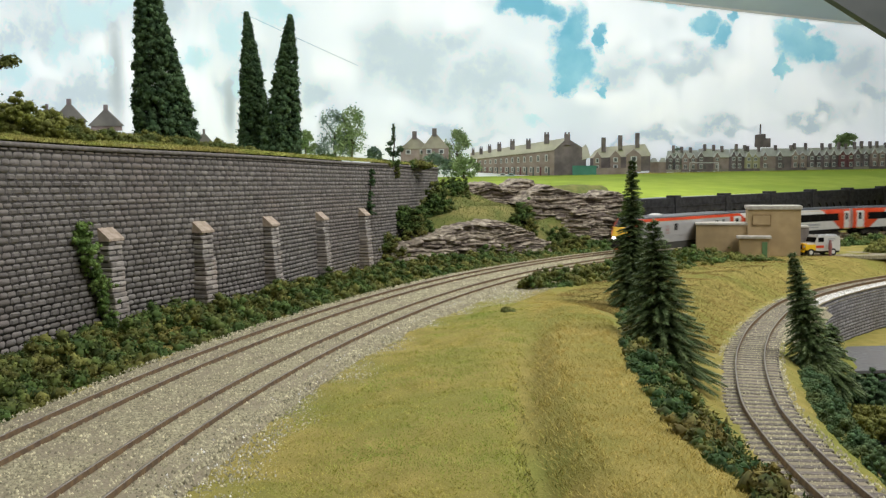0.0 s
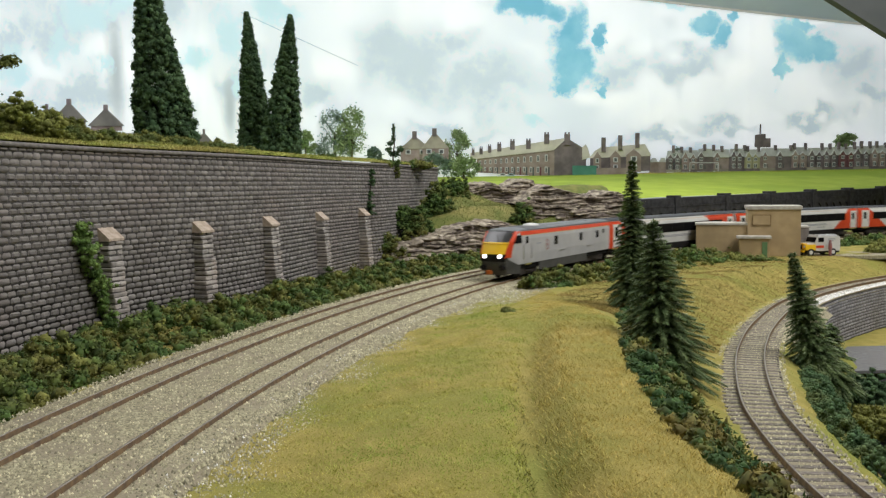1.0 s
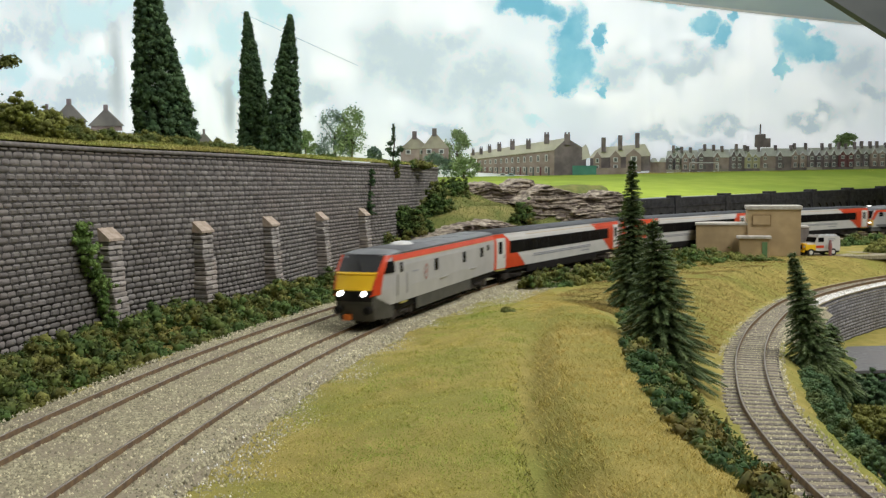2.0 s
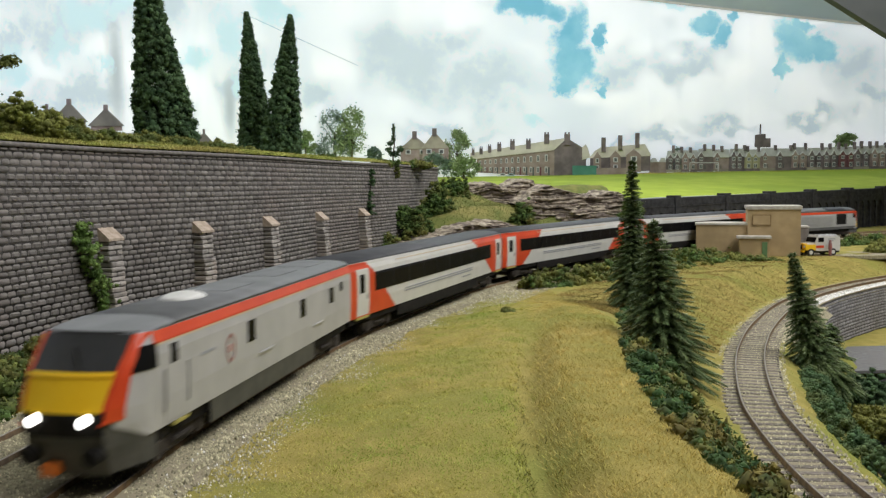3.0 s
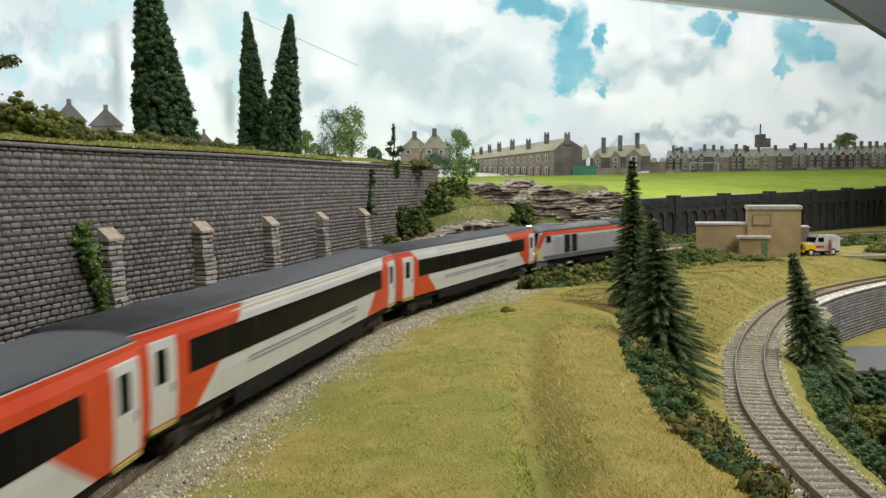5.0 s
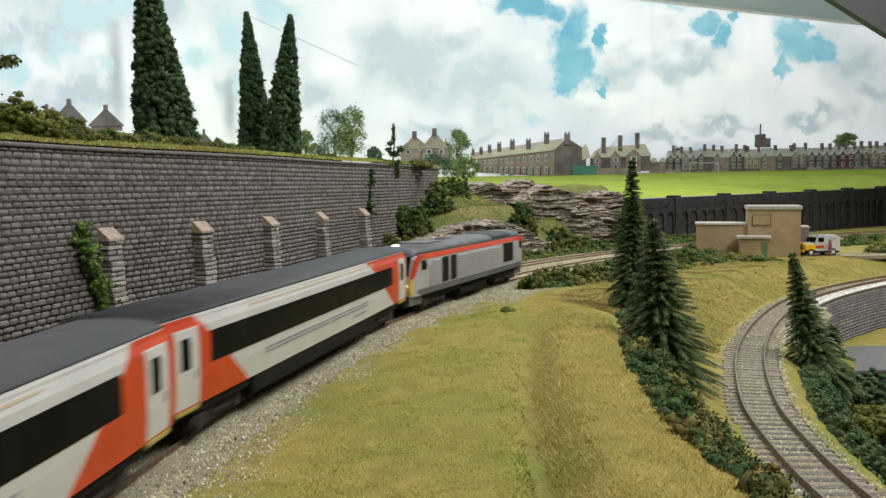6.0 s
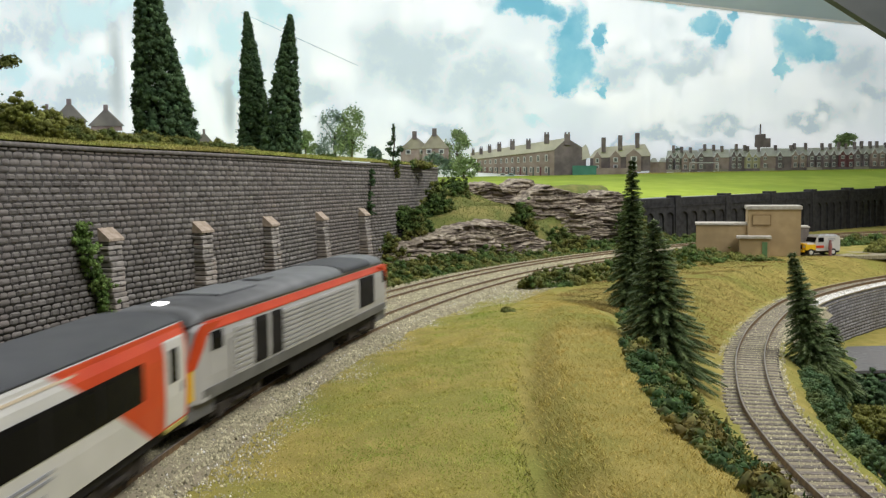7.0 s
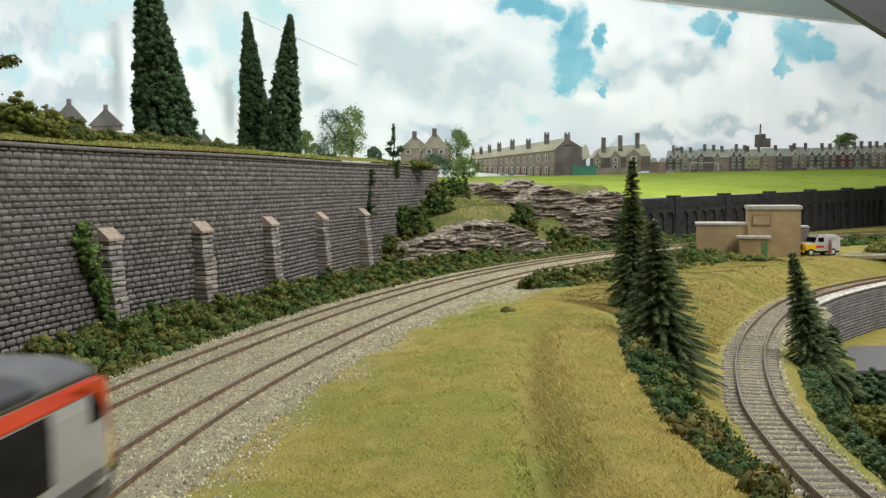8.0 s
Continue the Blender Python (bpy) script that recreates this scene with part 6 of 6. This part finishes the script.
def driving_trailer():
    """Silver driving trailer: raked tapering yellow nose, black windscreen, red corner posts, cantrail band. +y leads."""
    t = thing("driving_trailer", "silver driving trailer with yellow nose, red band and lit headlamps", "railway vehicle")
    hi, lo = 90.0, -123.0
    part("body", prism(bmesh.new(), full_section(13.5, HALF, 44.6), lo, hi, "y"), M_SILVER, t, "silver-grey painted body shell")
    bm = bmesh.new()
    prism(bm, [(x * 1.012, z + 0.25) for x, z in roof_outline(HALF, 45.9, 43.2)], lo - 0.3, 76, "y")
    roof = part("roof", bm, M_ROOF_LIGHT, t, "grey painted roof", smooth=True)
    bm = bmesh.new()
    bmesh.ops.create_uvsphere(bm, u_segments=24, v_segments=12, radius=1.0)
    bmesh.ops.transform(bm, matrix=Matrix.Translation((0, 35, 45.8)) @ Matrix.Diagonal((7.5, 10.5, 2.6, 1)), verts=bm.verts)
    part("roof_pod", bm, M_WHITE, roof, "white rounded antenna pod", smooth=True)
    for y in (-96, -52, 2):
        part("roof_hatch", one_box(-8, y - 14, 45.6, 8, y + 14, 46.25, 0.1), M_ROOF_LIGHT, roof)

    def front_y(z):
        return float(np.interp(z, [5, 9, 13.5, 23, 33, 42.6, 46], [108, 110, 112, 112.5, 106.5, 97.0, 93.5]))

    def front_w(z):
        return float(np.interp(z, [5, 13.5, 20, 31, 42.6, 46], [11.6, 12.2, 12.2, 13.6, 14.8, 13.0]))

    def front_patch(name, z0, z1, u0, u1, proud, material, parent, label="", rows=6, cols=8):
        bm = bmesh.new()
        grid = []
        for z in np.linspace(z0, z1, rows):
            grid.append([bm.verts.new((front_w(z) * u, front_y(z) - 2.0 * u * u + proud, z)) for u in np.linspace(u0, u1, cols)])
        for a, b in zip(grid[:-1], grid[1:]):
            for i in range(cols - 1):
                bm.faces.new((a[i], a[i + 1], b[i + 1], b[i]))
        bmesh.ops.recalc_face_normals(bm, faces=bm.faces)
        bmesh.ops.solidify(bm, geom=bm.faces[:], thickness=0.6)
        return part(name, bm, material, parent, label)

    def flank_patch(name, z0, z1, k0, k1, sg, proud, material, parent, label="", rows=7):
        """On the cab's side: k = 0 at the front corner, 1 at the body."""
        bm = bmesh.new()
        grid = []
        for z in np.linspace(z0, z1, rows):
            zc = min(max(z, 13.5), 42.6)
            row = []
            for k in np.linspace(k0(z) if callable(k0) else k0, k1(z) if callable(k1) else k1, 4):
                w = front_w(z) + (side_x(zc) - front_w(z)) * math.sin(min(max(k, 0), 1) * math.pi / 2)
                row.append(bm.verts.new((sg * (w + proud), front_y(z) - 2.0 + (hi - front_y(z) + 2.0) * k, z)))
            grid.append(row)
        for a, b in zip(grid[:-1], grid[1:]):
            for i in range(3):
                bm.faces.new((a[i], a[i + 1], b[i + 1], b[i]))
        bmesh.ops.recalc_face_normals(bm, faces=bm.faces)
        bmesh.ops.solidify(bm, geom=bm.faces[:], thickness=0.4)
        return part(name, bm, material, parent, label)

    bm = bmesh.new()
    prism(bm, [(hi - 1, 9), (107, 9), (108, 14), (108, 22), (102, 32), (94, 42.0), (hi - 1, 43)], -11.4, 11.4, "x")
    cab = part("cab", bm, M_BLACK, t, "tapering driving cab")
    front_patch("windscreen", 34.0, 43.2, -0.93, 0.93, 0.5, M_SCREEN, cab, "black raked windscreen")
    front_patch("windscreen_surround", 33.0, 43.8, -1, 1, 0.0, M_BLACK, cab)
    front_patch("nose_panel", 23.7, 33.4, -0.94, 0.94, 0.7, M_YELLOW, cab, "bright yellow warning panel")
    front_patch("brow", 32.8, 34.0, -0.94, 0.94, 1.2, M_YELLOW, cab, "yellow ledge under the windscreen")
    front_patch("lamp_band", 17.0, 23.6, -1, 1, 0.5, M_BLACK, cab, "black band with headlamps")
    front_patch("valance", 4.6, 17.0, -1, 1, -0.6, M_SKIRT, cab, "black front valance")
    for sg in (-1, 1):
        flank_patch("cab_side", 13.5, 43.4, lambda z: float(np.interp(z, [13.5, 20.0], [0.75, 0.0])), 1.02, sg, 0.0, M_SILVER, cab, "silver cab side")
        flank_patch("side_valance", 5.5, 20.5, 0, 1.0, sg, -0.6, M_SKIRT, cab)
        flank_patch("corner_post", 20.5, 43.3, -0.02, lambda z: float(np.interp(z, [20, 32.5, 39.6, 40.4, 43.3], [0.30, 0.26, 0.24, 0.9, 1.04])), sg, 0.35, M_RED, cab, "red corner post")
        front_patch("post_front", 20.0, 43.3, sg * 0.93, sg * 1.02, 0.75, M_RED, cab, "red front edge", cols=3)
        part("headlamp", tube(bmesh.new(), (sg * 7.6, 110.0, 21.7), (sg * 7.6, 113.2, 21.7), 1.6, seg=16), M_LAMP, t, "glowing white headlamp")
        part("cantrail_band", strip_panel(lo, hi + 0.5, 39.4, 42.9, sg, 0.2), M_RED, t, "orange-red cantrail band")
        flank_patch("cab_window", 32.8, 39.8, lambda z: float(np.interp(z, [32.8, 39.8], [0.24, 0.26])), 0.97, sg, 0.4, M_GLASS, cab, "dark cab side window")
        for y, z0, z1, w in ((79.5, 32.0, 38.0, 2.3), (16.8, 27.4, 35.4, 3.4), (-43.6, 27.6, 35.4, 3.2), (-87.5, 28.0, 35.4, 3.2), (-104.5, 32.0, 36.4, 2.2)):
            part("window", strip_panel(y - w, y + w, z0, z1, sg, 0.3), M_GLASS, t, "small dark window")
        d = part("cab_door", strip_panel(70.5, 85.5, 14.5, 38.8, sg, 0.18), M_SILVER, t, "silver cab door")
        part("door_handle", strip_panel(70.0, 70.8, 18, 31, sg, 0.9), M_SILVER, d)
        part("door_handle", strip_panel(85.4, 86.2, 18, 31, sg, 0.9), M_SILVER, d)
        part("door_step", one_box(sg * 17.2 - 0.8, 70, 12.4, sg * 17.2 + 0.8, 80, 13.2), M_STEP, t, "dull yellow cab step")
        for y in (-66, 2):
            part("grab_rail", strip_panel(y - 7, y + 7, 21.0, 21.6, sg, 0.7), M_SILVER, t)
        ring = bmesh.new()
        loops = [[ring.verts.new((sg * (side_x(30) + 0.2), 36.3 + r * 0.8 * math.cos(a), 28.4 + r * math.sin(a))) for a in np.linspace(0, 6.283, 24, endpoint=False)] for r in (5.2, 3.9)]
        for q in range(24):
            ring.faces.new((loops[0][q], loops[0][(q + 1) % 24], loops[1][(q + 1) % 24], loops[1][q]))
        bmesh.ops.solidify(ring, geom=ring.faces[:], thickness=0.15)
        part("printed_ring", ring, M_FADED, t, "faded red printed ring")
        part("printed_bar", strip_panel(34.8, 37.8, 27.2, 29.6, sg, 0.2), M_FADED, t)
        part("lettering_bar", strip_panel(50, 60, 30.2, 31.2, sg, 0.15), M_LINE, t, "small grey lettering bar")
        part("cream_line", strip_panel(lo, hi, 38.7, 39.4, sg, 0.16), M_GOLD, t, "thin cream line under the band")
        part("skirt", one_box(sg * 16.6 - 0.5, -62, 5.5, sg * 16.6 + 0.5, 52, 13.6, 0.3), M_SKIRT, t, "dark grey underframe skirt")
        part("buffer", tube(bmesh.new(), (sg * 9.6, 107, 11.6), (sg * 9.6, 113.5, 11.6), 2.3, seg=14), M_BLACK, t, "black buffer")
    bm = bmesh.new()
    ro = roof_outline(HALF, 45.9, 43.2)
    rings = []
    for y, k, hgt in ((76, 1.012, 1.0), (82, 1.01, 0.90), (87, 1.005, 0.74), (hi + 1, 0.97, 0.54), (hi + 4, 0.88, 0.30), (hi + 5.4, 0.80, 0.08)):
        rings.append([bm.verts.new((x * k, y, 43.1 + (z - 42.95) * hgt)) for x, z in ro])
    for a, b in zip(rings[:-1], rings[1:]):
        for i in range(len(ro) - 1):
            bm.faces.new((a[i], a[i + 1], b[i + 1], b[i]))
    bm.faces.new(rings[-1])
    bmesh.ops.recalc_face_normals(bm, faces=bm.faces)
    part("cab_roof", bm, M_ROOF_LIGHT, cab, "grey domed cab roof", smooth=True)
    part("coupling", one_box(2, 108, 5.5, 6.5, 112, 9.0, 0.4), M_TAIL, t, "orange coupling hose")
    part("underframe", one_box(-15, lo + 2, 9, 15, 92, 14), M_BLACK, t)
    part("gangway", one_box(-7, lo - 4, 13, 7, lo, 42, 0.4), M_BLACK, t)
    part("wiper", tube(bmesh.new(), (-3.0, front_y(34.5) + 0.8, 34.5), (1.5, front_y(40) + 0.9, 40.0), 0.35, seg=6), M_BLACK, cab, "black windscreen wiper")
    return t, [bogie(t, 70), bogie(t, -88)]


def locomotive():
    """Silver diesel: ribbed flanks, red cantrail band, grey roof, dark grilles, a cab at each end."""
    t = thing("diesel_locomotive", "silver diesel locomotive with ribbed sides and red band", "locomotive")
    ln = 127.0
    part("body", prism(bmesh.new(), full_section(13.5, HALF, 49.0), -ln + 15, ln - 15, "y"), M_SILVER, t, "silver-grey painted body")
    bm = bmesh.new()
    prism(bm, [(x * 1.012, z + 0.3) for x, z in roof_outline(HALF, 49.0, 43.2)], -ln + 15, ln - 15, "y")
    roof = part("roof", bm, M_ROOF_LIGHT, t, "grey domed roof", smooth=True)
    part("fan_panel", prism(bmesh.new(), [(x * 1.03, z + 0.5) for x, z in roof_outline(HALF, 49.0, 44.5)], -88, -40, "y"), M_ROOF, roof, "dark radiator fan panel")
    part("exhaust", one_box(-4, 20, 48.6, 4, 34, 50.4, 0.5), M_ROOF_LIGHT, roof)
    part("roof_hatch", one_box(-9, 50, 48.6, 9, 84, 49.9, 0.4), M_ROOF_LIGHT, roof)
    for e in (-1, 1):
        bm = bmesh.new()
        secs = [(ln - 15.2, 1.0, 44.0, 42.4), (ln - 11, 1.0, 43.8, 41.6), (ln - 8.5, 0.96, 42.5, 40.0), (ln - 6, 0.90, 35, 33), (ln - 4, 0.86, 27, 26)]
        prev = None
        for y, k, top, sh in secs:
            ring = [(-1, 13.5), (1, 13.5), (1, sh), (0.72, (sh + top) / 2 + 0.6), (0.3, top), (-0.3, top), (-0.72, (sh + top) / 2 + 0.6), (-1, sh)]
            cur = [bm.verts.new((u * k * HALF, e * y, z)) for u, z in ring]
            if prev:
                for i in range(8):
                    bm.faces.new((prev[i], prev[(i + 1) % 8], cur[(i + 1) % 8], cur[i]))
            prev = cur
        bm.faces.new(prev)
        bmesh.ops.recalc_face_normals(bm, faces=bm.faces)
        cab = part("cab", bm, M_SILVER, t, "silver cab end with red corner posts")
        bm = bmesh.new()
        ro = roof_outline(HALF, 49.0, 43.2)
        rings = []
        for y, k, hgt in ((ln - 15.2, 1.012, 1.0), (ln - 12.5, 0.99, 0.84), (ln - 10.5, 0.95, 0.55), (ln - 9.0, 0.90, 0.15)):
            rings.append([bm.verts.new((x * k, e * y, 42.2 + (z + 0.3 - 42.2) * hgt)) for x, z in ro])
        for a, b in zip(rings[:-1], rings[1:]):
            for q in range(len(ro) - 1):
                bm.faces.new((a[q], a[q + 1], b[q + 1], b[q]))
        bm.faces.new(rings[-1])
        bmesh.ops.recalc_face_normals(bm, faces=bm.faces)
        part("cab_roof", bm, M_ROOF_LIGHT, cab, "grey domed cab roof", smooth=True)
        for sg in (-1, 1):
            def flank(name, zs, front, back, material, label):
                """A bent strip on the cab's corner between two edges given by height."""
                fb = bmesh.new()
                rows = []
                for z in zs:
                    row = []
                    for y in np.linspace(back(z), front(z), 5):
                        x = float(np.interp(y, [ln - 15.2, ln - 11, ln - 8.5, ln - 6, ln - 4], [1.0, 1.0, 0.96, 0.90, 0.86])) * HALF
                        row.append(fb.verts.new((sg * (x + 0.45), e * y, z)))
                    rows.append(row)
                for a, b in zip(rows[:-1], rows[1:]):
                    for q in range(4):
                        fb.faces.new((a[q], a[q + 1], b[q + 1], b[q]))
                bmesh.ops.recalc_face_normals(fb, faces=fb.faces)
                bmesh.ops.solidify(fb, geom=fb.faces[:], thickness=0.5)
                part(name, fb, material, cab, label)

            def nose(z):
                return float(np.interp(z, [14, 26, 33, 40, 41.6, 42.6], [ln - 3.8, ln - 3.8, ln - 5.8, ln - 8.2, ln - 10.0, ln - 11.0]))
            flank("corner_post", np.linspace(26.4, 42.6, 8), nose, lambda z: nose(z) - float(np.interp(z, [26, 33, 38, 40.5, 42.6], [3.2, 5.0, 7.0, 9.5, 15.0])), M_RED, "red corner post curving down the cab")
            flank("corner_panel", np.linspace(15.0, 26.2, 4), nose, lambda z: nose(z) - 2.6, M_YELLOW, "yellow corner of the warning panel")
        part("cab_valance", one_box(-15.5, min(e * (ln - 24), e * (ln - 4)), 6.5, 15.5, max(e * (ln - 24), e * (ln - 4)), 14, 0.8), M_SILL, t, "dark grey cab valance")
        part("windscreen", prism(bmesh.new(), [(e * (ln - 13), 42.4), (e * (ln - 8.0), 42.0), (e * (ln - 4.0), 28.6), (e * (ln - 13), 28.6)], -14.6, 14.6, "x"), M_GLASS, cab, "black raked windscreen")
        part("front_panel", one_box(-14, min(e * (ln - 6), e * (ln - 3.4)), 17, 14, max(e * (ln - 6), e * (ln - 3.4)), 27, 0.4), M_YELLOW, cab, "yellow warning panel")
        part("buffer_beam", one_box(-14, min(e * (ln - 5), e * (ln + 0.6)), 6, 14, max(e * (ln - 5), e * (ln + 0.6)), 13.8, 0.4), M_BLACK, t)
        for sg in (-1, 1):
            part("buffer", tube(bmesh.new(), (sg * 11.4, e * (ln - 1), 13), (sg * 11.4, e * (ln + 4), 13), 2.6, seg=12), M_BLACK, t)
    part("roof_lamp", one_box(-1.8, ln - 17.5, 48.4, 1.8, ln - 15.2, 50.2, 0.3), M_LAMP, t, "lit white top lamp")
    for sg in (-1, 1):
        part("marker_lamp", tube(bmesh.new(), (sg * 12.6, ln - 4, 21.5), (sg * 12.6, ln - 2.6, 21.5), 1.2, seg=12), M_LAMP, t, "lit white marker lamp")
        part("cantrail_band", strip_panel(-ln + 11, ln - 14, 39.4, 43.0, sg, 0.25), M_RED, t, "orange-red cantrail band")
        part("sill", strip_panel(-ln + 11, ln - 11, 13.5, 18.0, sg, 0.5), M_SILL, t, "dark grey sill")
        for k in range(9):
            z = 18.2 + k * 2.25
            part("side_rib", strip_panel(-54, 44, z, z + 1.25, sg, 0.75), M_SILVER, t)
            part("side_rib", strip_panel(74.5, 90, z, z + 1.25, sg, 0.6), M_SILVER, t)
        part("grille", strip_panel(45.5, 72.5, 19, 38.3, sg, 0.35), M_BLACK, t, "dark twin air grille")
        part("grille_post", strip_panel(57.5, 60.5, 18, 38.5, sg, 0.5), M_SILVER, t)
        part("grille", strip_panel(-90.5, -64, 21.5, 38.8, sg, 0.35), M_BLACK, t, "dark radiator grille")
        part("cab_window", strip_panel(100.5, 109.5, 31.8, 38.8, sg, 0.4), M_GLASS, t)
        part("cab_window", strip_panel(-ln + 12.5, -ln + 18, 31.8, 38.8, sg, 0.4), M_GLASS, t)
        part("cab_door", strip_panel(96, 112, 17, 39, sg, 0.15), M_SILVER, t)
        part("door_handle", strip_panel(94, 94.8, 18, 34, sg, 0.7), M_SILVER, t)
        part("fuel_tank", one_box(sg * 10 - 5, -30, 3.5, sg * 10 + 5, 30, 12.5, 1.0), M_BLACK, t)
    part("underframe", one_box(-15, -ln + 3, 9, 15, ln - 3, 14), M_BLACK, t)
    t.scale = (1, 1, 0.91)
    return t, [bogie(t, 80, 38, True), bogie(t, -80, 38, True)]


TRAIN = [(driving_trailer(), 122.5, (70, -88)), (coach("white coach with red ends and black window band", False), 250 + 151.0, (106, -106)),
         (coach("white coach with red ends slanting the other way", True), 250 + 308 + 154.0, (106, -106)),
         (coach("white rear coach with red ends and black windows", False), 250 + 616 + 153.5, (106, -106)), (locomotive(), 250 + 924 + 133.0, (80, -80))]


RUN_T = np.array([0, 1.0, 1.5, 2.8, 3.5, 4.5, 6.5, 7.0, 7.5, 8.0])
RUN_S = np.array([861.0, 566, 430, 55, -132, -398, -972, -1119, -1270, -1432])


def nose_place(t):
    """Where the train's nose stands along the main line, in mm: a smooth run through known places."""
    slope = np.gradient(RUN_S, RUN_T)
    i = int(min(max(np.searchsorted(RUN_T, t, side="right") - 1, 0), len(RUN_T) - 2))
    h = RUN_T[i + 1] - RUN_T[i]
    u = (t - RUN_T[i]) / h
    return float((2 * u ** 3 - 3 * u ** 2 + 1) * RUN_S[i] + (u ** 3 - 2 * u ** 2 + u) * h * slope[i] + (3 * u ** 2 - 2 * u ** 3) * RUN_S[i + 1] + (u ** 3 - u ** 2) * h * slope[i + 1])


def motions():
    times = [0.25 * i for i in range(33)]
    for (vehicle, bogies), centre, (yf, yr) in TRAIN:
        rows, turns = [], [[], []]
        for t in times:
            s = nose_place(t) + centre
            xf, yf_, tf = MAIN.at(s - yf)
            xr, yr_, tr = MAIN.at(s - yr)
            d = Vector((xf - xr, yf_ - yr_, 0))
            a = math.atan2(-d.x, d.y)
            c = Vector((xr, yr_, 0)) + d * (-yr / (yf - yr))
            rows.append((t, pose(c.x * MM, c.y * MM, 0, 0, 0, math.degrees(a))))
            for k, (th, y) in enumerate(((tf, yf), (tr, yr))):
                turn = (math.pi - th - a + math.pi) % (2 * math.pi) - math.pi
                turns[k].append((t, pose(0, y * MM, 0, 0, 0, math.degrees(turn))))
        walk(vehicle, rows)
        for k in (0, 1):
            walk(bogies[k], turns[k])


motions()
